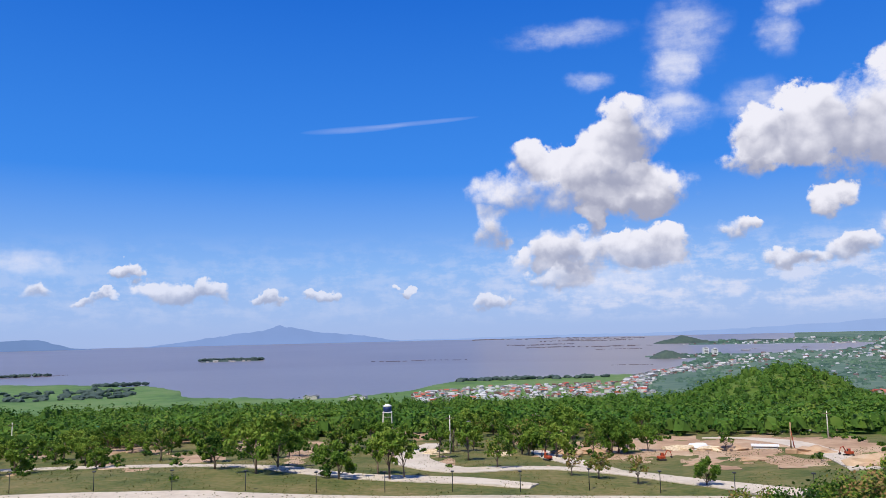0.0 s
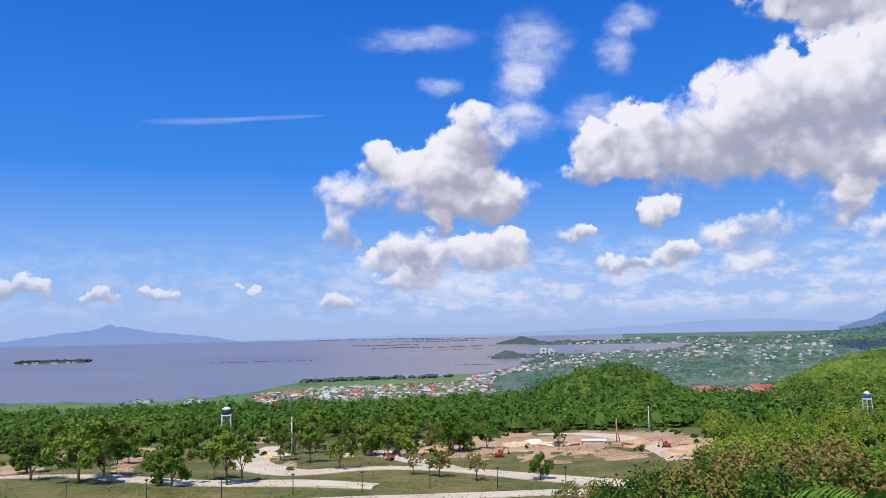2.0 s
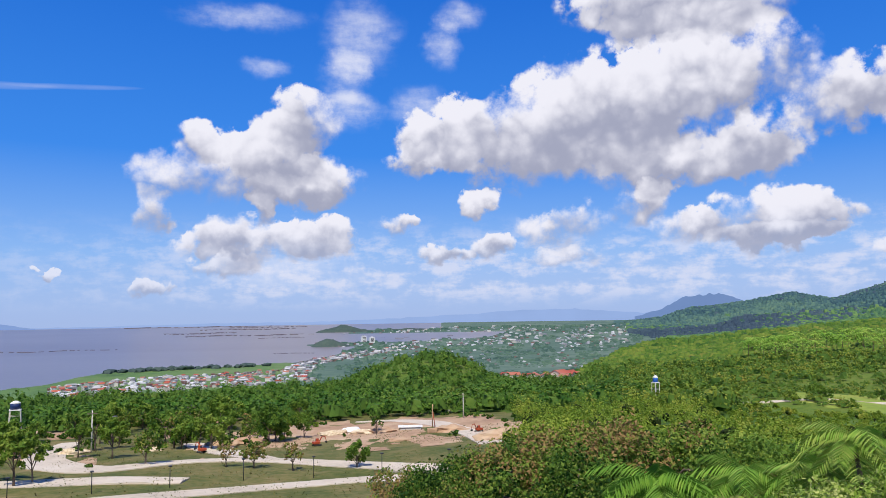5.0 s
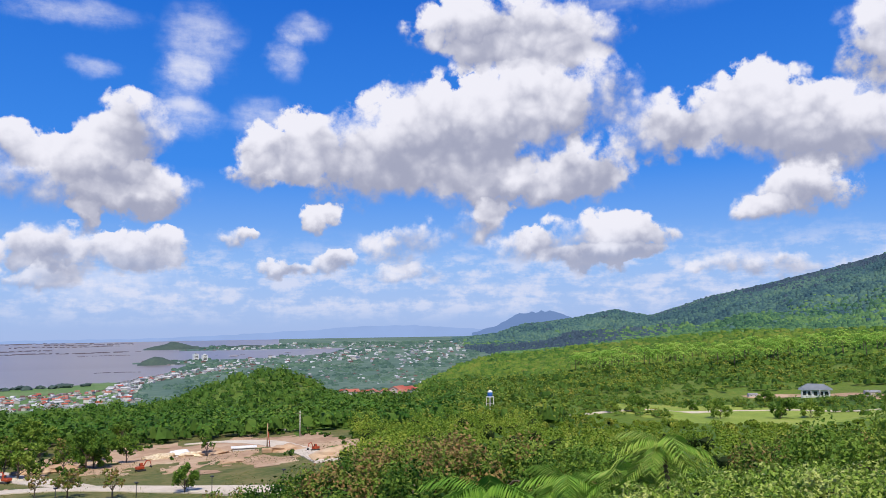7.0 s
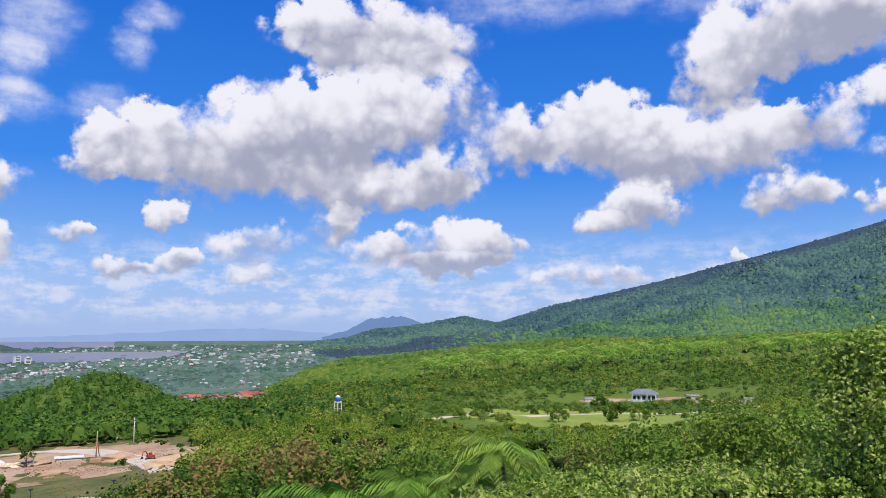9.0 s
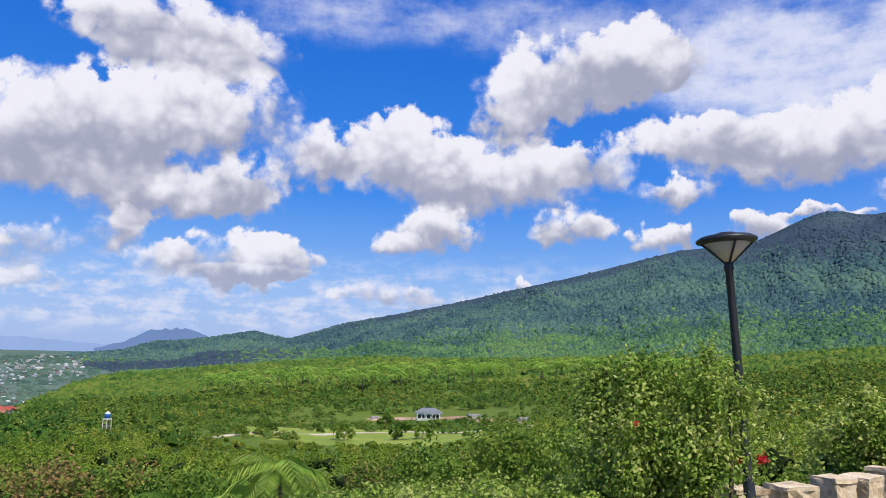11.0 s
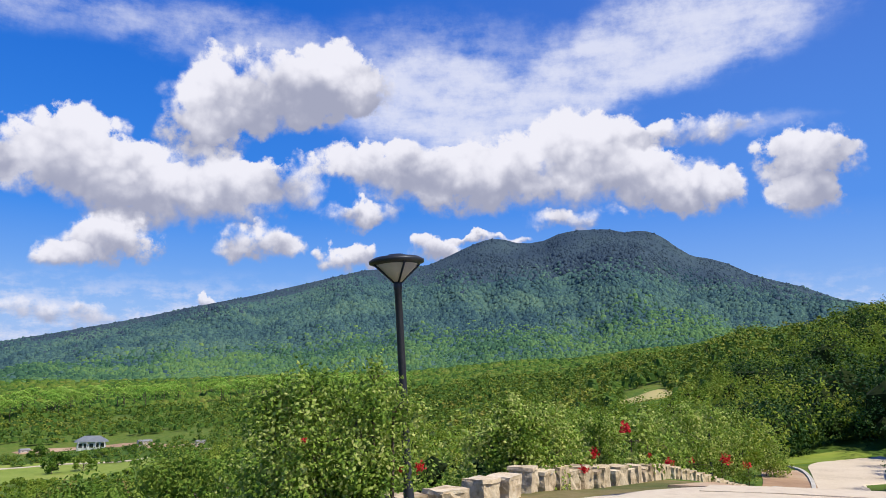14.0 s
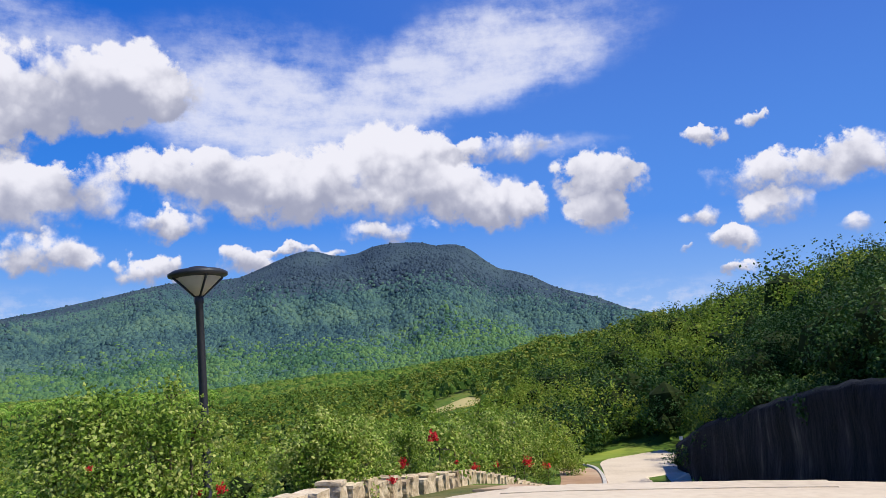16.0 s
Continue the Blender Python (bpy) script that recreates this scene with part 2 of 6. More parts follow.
M = {
    "grass": material("dry_grass", [(0.03, 0.055, 0.012), (0.085, 0.105, 0.022), (0.17, 0.15, 0.05), (0.30, 0.21, 0.11)], 0.12, 0.95, 0.7, 10),
    "lawn": material("mown_grass", [(0.13, 0.20, 0.025), (0.23, 0.30, 0.04), (0.33, 0.34, 0.08)], 0.05, 0.9, 0.3, 12),
    "marsh": material("marsh_grass", [(0.035, 0.085, 0.03), (0.10, 0.185, 0.05), (0.17, 0.215, 0.09)], 0.012, 0.9, 0.2, 6),
    "soil": material("bare_soil", [(0.24, 0.14, 0.08), (0.44, 0.29, 0.18), (0.56, 0.44, 0.31)], 0.07, 0.95, 0.5, 10),
    "dirt_road": material("pale_concrete_road", [(0.42, 0.36, 0.28), (0.58, 0.50, 0.40), (0.66, 0.60, 0.50)], 0.12, 0.9, 0.3, 10),
    "road": material("concrete_paving", [(0.50, 0.41, 0.29), (0.64, 0.54, 0.40), (0.70, 0.61, 0.47)], 0.35, 0.85, 0.25, 16),
    "curb": material("concrete_kerb", [(0.42, 0.40, 0.36), (0.62, 0.59, 0.53)], 0.9, 0.9, 0.3, 10),
    "stone": material("rough_cream_stone", [(0.20, 0.13, 0.07), (0.60, 0.48, 0.32), (0.80, 0.70, 0.53)], 3.0, 0.9, 0.9, 5, each=0.3),
    "water": material("muddy_lake_water", [(0.17, 0.142, 0.14), (0.235, 0.205, 0.20)], 0.003, 0.3, 0.05, 30, spec=0.5),
    # haze: the forest tones turn bluer with distance, in the base colour
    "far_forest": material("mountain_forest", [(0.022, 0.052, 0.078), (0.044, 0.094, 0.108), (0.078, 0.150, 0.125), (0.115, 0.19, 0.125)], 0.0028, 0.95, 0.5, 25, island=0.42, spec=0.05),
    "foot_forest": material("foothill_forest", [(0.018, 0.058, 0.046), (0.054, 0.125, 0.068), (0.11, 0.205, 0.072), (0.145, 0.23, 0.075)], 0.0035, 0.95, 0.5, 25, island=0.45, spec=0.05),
    # heights and spurs: cloud shadow and haze put into the leaf tones
    "shade_forest": material("shade_tinted_summit_forest", [(0.026, 0.045, 0.074), (0.046, 0.074, 0.104), (0.070, 0.110, 0.124)], 0.0035, 0.95, 0.5, 25, island=0.35, spec=0.05),
    # grove green greyed and blued: the haze over the plain is in the tones
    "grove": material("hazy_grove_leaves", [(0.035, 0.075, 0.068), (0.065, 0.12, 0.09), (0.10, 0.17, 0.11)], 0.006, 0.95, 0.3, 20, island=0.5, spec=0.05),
    # darker copy of the leaf green: shade within the crowns painted in
    "leaf_shade": material("shaded_inner_woodland_leaves", [(0.03, 0.075, 0.014), (0.06, 0.12, 0.02), (0.10, 0.16, 0.028)], 0.05, 0.9, 0.3, 8, island=0.4, spec=0.1),
    # near-black filler for scrub hearts: the crown's inner shade as a colour
    "heart_shade": material("crown_heart_shade", [(0.012, 0.022, 0.006), (0.03, 0.045, 0.012)], 1.0, 0.95, 0.3, 8, spec=0.1),
    "mid_forest": material("forest_leaves", [(0.018, 0.055, 0.014), (0.055, 0.12, 0.02), (0.115, 0.175, 0.028), (0.18, 0.185, 0.042)], 0.011, 0.9, 0.8, 40, island=0.5, spec=0.1),
    "leaf": material("tree_leaves", [(0.05, 0.12, 0.018), (0.14, 0.25, 0.032), (0.30, 0.38, 0.065)], 0.3, 0.6, 0.0, 6, through_light=0.35, island=0.5, each=0.5, spec=0.12),
    "dry_leaf": material("browning_leaves", [(0.022, 0.065, 0.010), (0.07, 0.15, 0.018), (0.18, 0.26, 0.04), (0.33, 0.21, 0.085)], 0.9, 0.65, 0.0, 6, through_light=0.3, island=0.7, each=0.7, spec=0.12),
    "shrub_leaf": material("shrub_leaves", [(0.05, 0.125, 0.018), (0.24, 0.36, 0.048), (0.60, 0.62, 0.21)], 1.4, 0.45, 0.0, 5, through_light=0.35, island=0.6, spec=0.12),
    "scrub_leaf": material("scrub_leaves", [(0.04, 0.11, 0.014), (0.20, 0.30, 0.032), (0.48, 0.46, 0.085)], 0.11, 0.6, 0.0, 6, through_light=0.35, island=0.3, spec=0.12),
    "wood_leaf": material("woodland_leaves", [(0.026, 0.07, 0.010), (0.09, 0.16, 0.02), (0.20, 0.25, 0.032), (0.33, 0.27, 0.06)], 0.03, 0.6, 0.0, 5, through_light=0.25, island=0.35, spec=0.12),
    "hill_leaf": material("deep_green_woodland_leaves", [(0.016, 0.06, 0.010), (0.045, 0.125, 0.016), (0.105, 0.195, 0.024), (0.19, 0.22, 0.04)], 0.02, 0.6, 0.0, 5, through_light=0.2, island=0.35, spec=0.12),
    "dark_leaf": material("dark_tree_leaves", [(0.006, 0.024, 0.008), (0.028, 0.078, 0.016), (0.13, 0.19, 0.03)], 0.2, 0.5, 0.0, 6, through_light=0.15, island=0.28, spec=0.12),
    "palm_leaf": material("palm_fronds", [(0.12, 0.27, 0.035), (0.24, 0.42, 0.06), (0.40, 0.48, 0.11)], 0.5, 0.5, 0.0, 6, through_light=0.35, island=0.6, each=0.4, spec=0.12),
    "flower": material("red_flowers", [(0.45, 0.015, 0.02), (0.75, 0.04, 0.05)], 2.0, 0.6, 0.0, 6, through_light=0.3, island=0.6),
    "bark": material("tree_bark", [(0.07, 0.05, 0.035), (0.16, 0.12, 0.09), (0.24, 0.20, 0.16)], 1.5, 0.95, 0.6, 8),
    "iron": material("dark_grey_painted_metal", [(0.025, 0.028, 0.036), (0.045, 0.05, 0.06)], 2.0, 0.45, 0.1, 10, metal=0.3),
    "lamp_glass": material("frosted_cream_glass", [(0.72, 0.66, 0.55), (0.84, 0.79, 0.68)], 2.0, 0.35, 0.0, 6, through_light=0.55),
    "plaster": material("pale_plaster", [(0.36, 0.34, 0.31), (0.60, 0.58, 0.54)], 0.15, 0.9, 0.1, 10, each=0.9),
    "roof_red": material("red_sheet_roof", [(0.30, 0.06, 0.04), (0.42, 0.11, 0.07), (0.36, 0.17, 0.12)], 0.1, 0.7, 0.1, 10, each=0.9),
    "roof_grey": material("grey_sheet_roof", [(0.16, 0.16, 0.17), (0.32, 0.32, 0.33), (0.60, 0.59, 0.58)], 0.1, 0.6, 0.1, 10, each=1.2),
    "roof_slate": material("slate_grey_roof", [(0.13, 0.15, 0.17), (0.22, 0.24, 0.26)], 0.4, 0.7, 0.2, 10),
    "glass": material("dark_window_glass", [(0.02, 0.025, 0.03), (0.04, 0.045, 0.05)], 0.5, 0.12, 0.0, 6, spec=0.6),
    "tank_blue": material("blue_tank_paint", [(0.015, 0.03, 0.10), (0.03, 0.06, 0.18)], 0.6, 0.5, 0.0, 6),
    "white_paint": material("white_paint", [(0.62, 0.62, 0.61), (0.80, 0.80, 0.78)], 0.6, 0.6, 0.0, 6),
    "bright_blue": material("bright_blue_paint", [(0.02, 0.10, 0.42), (0.04, 0.16, 0.55)], 0.6, 0.5, 0.0, 6),
    "orange": material("orange_red_machine_paint", [(0.30, 0.045, 0.02), (0.42, 0.08, 0.03)], 0.8, 0.5, 0.0, 6),
    "rubber": material("black_rubber_track", [(0.02, 0.02, 0.02), (0.05, 0.045, 0.04)], 1.0, 0.9, 0.1, 6),
    "green_cloth": material("green_netting", [(0.02, 0.16, 0.10), (0.04, 0.24, 0.15)], 0.5, 0.8, 0.1, 6),
    "tan": material("dry_tan_field", [(0.36, 0.31, 0.11), (0.50, 0.43, 0.18)], 0.05, 0.95, 0.3, 10),
    "pen": material("dark_fish_pen_netting", [(0.10, 0.085, 0.095), (0.16, 0.135, 0.145)], 0.01, 0.8, 0.0, 6),
    # far_hill and plain: blue air haze mixed into the base tones
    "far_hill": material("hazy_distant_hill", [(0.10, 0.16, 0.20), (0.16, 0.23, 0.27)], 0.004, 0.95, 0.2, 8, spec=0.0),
    "plain": material("haze_tinted_plain", [(0.055, 0.105, 0.095), (0.10, 0.16, 0.125), (0.19, 0.235, 0.185)], 0.006, 0.95, 0.3, 10, spec=0.05),
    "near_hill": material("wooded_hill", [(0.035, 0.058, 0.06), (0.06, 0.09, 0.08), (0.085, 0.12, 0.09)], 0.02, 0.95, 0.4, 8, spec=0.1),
}


def rock_material():
    """Dark cut rock with paler streaks running down it."""
    m = bpy.data.materials.new("streaked_dark_rock")
    m.use_nodes = True
    nt = m.node_tree
    b = nt.nodes["Principled BSDF"]
    geo = nt.nodes.new("ShaderNodeNewGeometry")
    out = []
    for stretch, scale in (((1.0, 1.0, 0.13), 1.1), ((1.0, 1.0, 0.8), 0.5), ((1.0, 1.0, 0.5), 3.0)):
        v, n = nt.nodes.new("ShaderNodeVectorMath"), nt.nodes.new("ShaderNodeTexNoise")
        v.operation = "MULTIPLY"
        v.inputs[1].default_value = stretch
        n.inputs["Scale"].default_value, n.inputs["Detail"].default_value, n.inputs["Roughness"].default_value = scale, 6.0, 0.65
        nt.links.new(geo.outputs["Position"], v.inputs[0])
        nt.links.new(v.outputs[0], n.inputs["Vector"])
        out.append(n.outputs["Fac"])
    f = nt.nodes.new("ShaderNodeMath")
    f.operation = "MULTIPLY"
    nt.links.new(out[0], f.inputs[0])
    nt.links.new(out[1], f.inputs[1])
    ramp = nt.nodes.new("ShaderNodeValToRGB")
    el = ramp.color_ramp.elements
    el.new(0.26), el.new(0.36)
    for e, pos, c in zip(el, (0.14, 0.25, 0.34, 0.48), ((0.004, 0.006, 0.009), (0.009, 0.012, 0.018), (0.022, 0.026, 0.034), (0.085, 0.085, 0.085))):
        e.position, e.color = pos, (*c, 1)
    nt.links.new(f.outputs[0], ramp.inputs[0])
    nt.links.new(ramp.outputs[0], b.inputs["Base Color"])
    bp = nt.nodes.new("ShaderNodeBump")
    bp.inputs["Strength"].default_value, bp.inputs["Distance"].default_value = 1.0, 0.25
    nt.links.new(out[2], bp.inputs["Height"])
    nt.links.new(bp.outputs[0], b.inputs["Normal"])
    b.inputs["Roughness"].default_value, b.inputs["Specular IOR Level"].default_value = 0.85, 0.08
    return m


M["rock"] = rock_material()


# far hills glow in one flat tint; the haze is in that colour
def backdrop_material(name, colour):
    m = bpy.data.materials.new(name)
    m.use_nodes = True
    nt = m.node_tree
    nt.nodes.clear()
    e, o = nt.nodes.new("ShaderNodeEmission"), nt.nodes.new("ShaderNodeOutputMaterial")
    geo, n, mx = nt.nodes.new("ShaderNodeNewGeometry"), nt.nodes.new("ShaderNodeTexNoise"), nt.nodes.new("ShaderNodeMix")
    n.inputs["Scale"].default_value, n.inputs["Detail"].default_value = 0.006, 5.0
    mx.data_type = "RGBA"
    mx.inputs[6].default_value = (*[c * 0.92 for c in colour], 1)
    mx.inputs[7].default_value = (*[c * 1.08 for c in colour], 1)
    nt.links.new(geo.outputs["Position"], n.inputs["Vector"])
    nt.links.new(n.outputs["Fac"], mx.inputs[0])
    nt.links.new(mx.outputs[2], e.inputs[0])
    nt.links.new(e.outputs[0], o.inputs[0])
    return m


M["horizon_pale"] = backdrop_material("haze_glow_pale_hills", (0.235, 0.35, 0.66))
M["horizon_haze"] = backdrop_material("haze_glow_far_shore", (0.31, 0.44, 0.76))
M["horizon_blue"] = backdrop_material("haze_glow_blue_hills", (0.17, 0.27, 0.52))


# ---- mesh helpers ----
def fast_mesh(name, verts, faces, mat, smooth=False):
    """A mesh from arrays: verts (n, 3), faces (m, 3) or (m, 4)."""
    verts, faces = np.asarray(verts, np.float32), np.asarray(faces, np.int32)
    me = bpy.data.meshes.new(name)
    k = faces.shape[1]
    me.vertices.add(len(verts)), me.loops.add(faces.size), me.polygons.add(len(faces))
    me.vertices.foreach_set("co", verts.ravel())
    me.loops.foreach_set("vertex_index", faces.ravel())
    me.polygons.foreach_set("loop_start", np.arange(len(faces), dtype=np.int32) * k)
    me.polygons.foreach_set("loop_total", np.full(len(faces), k, np.int32))
    me.polygons.foreach_set("use_smooth", np.full(len(faces), smooth))
    me.update(calc_edges=True)
    me.materials.append(mat)
    return me


def part(name, bm, mat, parent, label=""):
    """A bmesh, or a finished mesh, as one object under a thing or a part."""
    if isinstance(bm, bmesh.types.BMesh):
        me = bpy.data.meshes.new(name)
        bm.to_mesh(me)
        bm.free()
        me.materials.append(mat)
    else:
        me = bm
    ob = new(name, me)
    ob.parent = parent
    if label:
        ob["label"] = label
    return ob


def thing(name, place, label, category, group="", kind="", turn=0.0):
    ob = new(name)
    ob.matrix_world = Matrix.Translation(place) @ Matrix.Rotation(radians(turn), 4, "Z")
    return tagged(ob, label, category, group, kind)


def box(bm, size, at, turn=None, taper=1.0):
    m = Matrix.Translation(at) @ (turn if turn is not None else Matrix()) @ Matrix.Diagonal((*size, 1))
    made = bmesh.ops.create_cube(bm, size=1, matrix=m)["verts"]
    return made


def bevelled(bm, w=0.02):
    bmesh.ops.bevel(bm, geom=bm.edges[:], offset=w, segments=1, affect="EDGES", profile=0.5)
    return bm


def tube(bm, path, radii, sides=8):
    """A tapered tube along a path of points."""
    rings = []
    for i, p in enumerate(path):
        p = Vector(p)
        a = Vector(path[max(0, i - 1)])
        b = Vector(path[min(len(path) - 1, i + 1)])
        q = (b - a).normalized().to_track_quat("Z", "Y")
        rings.append([bm.verts.new(p + q @ Vector((radii[i] * math.cos(2 * math.pi * k / sides), radii[i] * math.sin(2 * math.pi * k / sides), 0))) for k in range(sides)])
    for r0, r1 in zip(rings, rings[1:]):
        for k in range(sides):
            f = bm.faces.new((r0[k], r0[(k + 1) % sides], r1[(k + 1) % sides], r1[k]))
            f.smooth = True
    bm.faces.new(rings[0][::-1])
    bm.faces.new(rings[-1])
    return bm


def lathe(bm, profile, sides=24):
    """A turned shape from (radius, height) pairs."""
    rings = [[bm.verts.new((r * math.cos(2 * math.pi * k / sides), r * math.sin(2 * math.pi * k / sides), z)) for k in range(sides)] for r, z in profile]
    for r0, r1 in zip(rings, rings[1:]):
        for k in range(sides):
            bm.faces.new((r0[k], r0[(k + 1) % sides], r1[(k + 1) % sides], r1[k])).smooth = True
    bm.faces.new(rings[0][::-1])
    bm.faces.new(rings[-1])
    return bm


TABLES = {}


def lattice(u, v, seed):
    """Smooth value noise on arrays, -1 to 1."""
    if seed not in TABLES:
        TABLES[seed] = np.random.RandomState(seed).rand(256, 256) * 2 - 1
    tab = TABLES[seed]
    iu, iv = np.floor(u).astype(int), np.floor(v).astype(int)
    fu, fv = u - iu, v - iv
    fu, fv = fu * fu * (3 - 2 * fu), fv * fv * (3 - 2 * fv)
    g = lambda a, b: tab[a % 256, b % 256]
    return (g(iu, iv) * (1 - fu) + g(iu + 1, iv) * fu) * (1 - fv) + (g(iu, iv + 1) * (1 - fu) + g(iu + 1, iv + 1) * fu) * fv


def fbm(u, v, seed, octaves=4):
    return sum(lattice(u * 2 ** o, v * 2 ** o, seed + o) * 0.5 ** o for o in range(octaves))


# ---- the lie of the land ----
# heights above the eye at growing distances, bearing by bearing
RINGS = [0, 8, 14, 25, 45, 75, 110, 200, 350, 600, 1000, 1600]
SLOPES = {
    -180: [-1.7, -1.7, -1.7, -1, 0, 2, 4, 8, 12, 16, 20, 25],
    -100: [-1.7, -1.7, -1.7, -1.5, -3, -5, -8, -14, -22, -36, -50, -59],
    -60: [-1.7, -1.9, -5, -8, -12, -15, -17, -25, -38, -52, -59, -59],
    -20: [-1.7, -1.9, -5, -8, -12.5, -15.5, -17.2, -24, -37, -51, -59, -59],
    0: [-1.7, -1.9, -5, -8, -13, -16, -18.3, -24.5, -39, -54, -59, -59],
    15: [-1.7, -1.9, -5, -8, -13, -16.5, -19, -24.5, -38, -52, -58.5, -59],
    35: [-1.7, -1.9, -4.5, -9, -12, -14.5, -17, -23, -32, -44, -55, -58.5],
    60: [-1.7, -1.75, -2.6, -7, -11.5, -14.5, -16.5, -23.6, -28.5, -26, -20, -12],
    80: [-1.7, -1.72, -2.3, -5.5, -9.5, -11.5, -13, -16, -16, -14, -8, 2],
    95: [-1.7, -1.7, -1.9, -3.1, -6.5, -9, -10, -10, -6, 0, 10, 32],
    102: [-1.7, -1.7, -1.8, -3.0, -5.4, -8, -9, -6, 4, 11, 24, 52],
    108: [-1.7, -1.7, -1.75, -3.2, -6.1, -6.9, -6.5, 0, 15, 24, 40, 75],
    116: [-1.7, -1.7, -1.72, -3.35, -6.1, -6.7, -1.5, 11, 21, 30, 45, 80],
    122: [-1.7, -1.7, -1.7, -2.6, -1.0, 2.8, 5.5, 13, 22, 31, 47, 82],
    130: [-1.7, -1.7, -1.7, -0.4, 2, 6, 9.5, 19, 28, 35, 50, 85],
    150: [-1.7, -1.7, -1.0, 1.5, 4, 8, 11, 18, 26, 33, 45, 70],
    180: [-1.7, -1.7, -1.7, -1, 0, 2, 4, 8, 12, 16, 20, 25],
}
# the skyline of the mountain: bearing and rise
RIDGE_AZ = [30, 36, 40.4, 42.5, 46, 49, 51.5, 55.4, 59, 64, 67.6, 71.8, 75.9, 79.9, 84.8, 86.2, 87.6, 88.8, 89.6, 90.6, 91.4, 92.4, 93.6, 94.6, 95.8, 97.2, 98.4, 99.4, 100.2, 101.2, 102.2, 103.2, 104.2, 105.2, 106.6, 108.2, 109.6, 111.2, 113.5, 117, 130, 160]
RIDGE_EL = [-1.2, -0.75, -0.25, 0.5, 0.9, 1.4, 1.0, 2.2, 2.95, 4.05, 4.95, 5.9, 6.95, 7.95, 8.38, 9.0, 9.67, 10.17, 10.35, 10.29, 10.04, 9.97, 10.16, 10.62, 10.84, 10.88, 10.85, 10.56, 10.66, 10.59, 10.1, 9.27, 8.63, 8.47, 7.99, 7.12, 6.67, 6.2, 5.2, 4.3, 3, 2]
SPURS = [(2080, 0.5, [36, 38.8, 41.2, 43.7, 47.4, 50.6, 54, 60], [-3.5, -2.1, -1.6, -0.95, -0.25, 0.05, 0.2, -1.0]),
         (2780, 0.5, [30, 32.8, 35.3, 38.3, 40.4, 42, 44, 48], [-2.4, -1.5, -1.0, -0.35, -0.35, -0.3, -0.2, -1.0])]
RIDGE_R = 4200.0
LAKE = -60.0


def lake_z(r):
    """Height of the lake below the eye; it lifts to the horizon far out."""
    r = np.asarray(r, float)
    return LAKE * np.where(r < 1600, 1.0, r / (1600 + np.maximum(r - 1600, 0) * 2.03))


SHORE_AZ = [-75, -40, -30, -21, -19, -18.4, -10, -3.7, 1.7, 8.7, 13, 14.3, 15.5, 17, 18.5, 20, 24, 27, 29, 31, 34, 37]
SHORE_EL = [-2.4, -2.45, -2.5, -3.05, -3.4, -4.0, -4.44, -4.1, -3.36, -3.32, -3.12, -3.06, -2.8, -2.4, -2.0, -1.8, -1.65, -1.55, -1.3, 0.2, 1.0, 1.0]


def dry(az, el):
    """How far inland a point is, by its bearing and the dip of the lake there: above 0 is land."""
    a = np.interp(az, SHORE_AZ, SHORE_EL) + 0.10 * lattice(az * 0.9, az * 0 + 3.3, 5) + 0.05 * lattice(az * 3.1, az * 0 + 7.7, 6) - el
    near_point = 1 - ((az - 18.5) / 4.3) ** 2 - ((el + 1.92) / 0.17) ** 2
    far_point = np.minimum(np.minimum((az - 17.5) / 3, (el + 1.14) / 0.1), np.where(az > 24, 9, (-0.92 - el) / 0.1 + 0.5))
    return np.maximum(np.where(az > 37, 1.0, a), np.maximum(near_point, far_point) * 0.2)


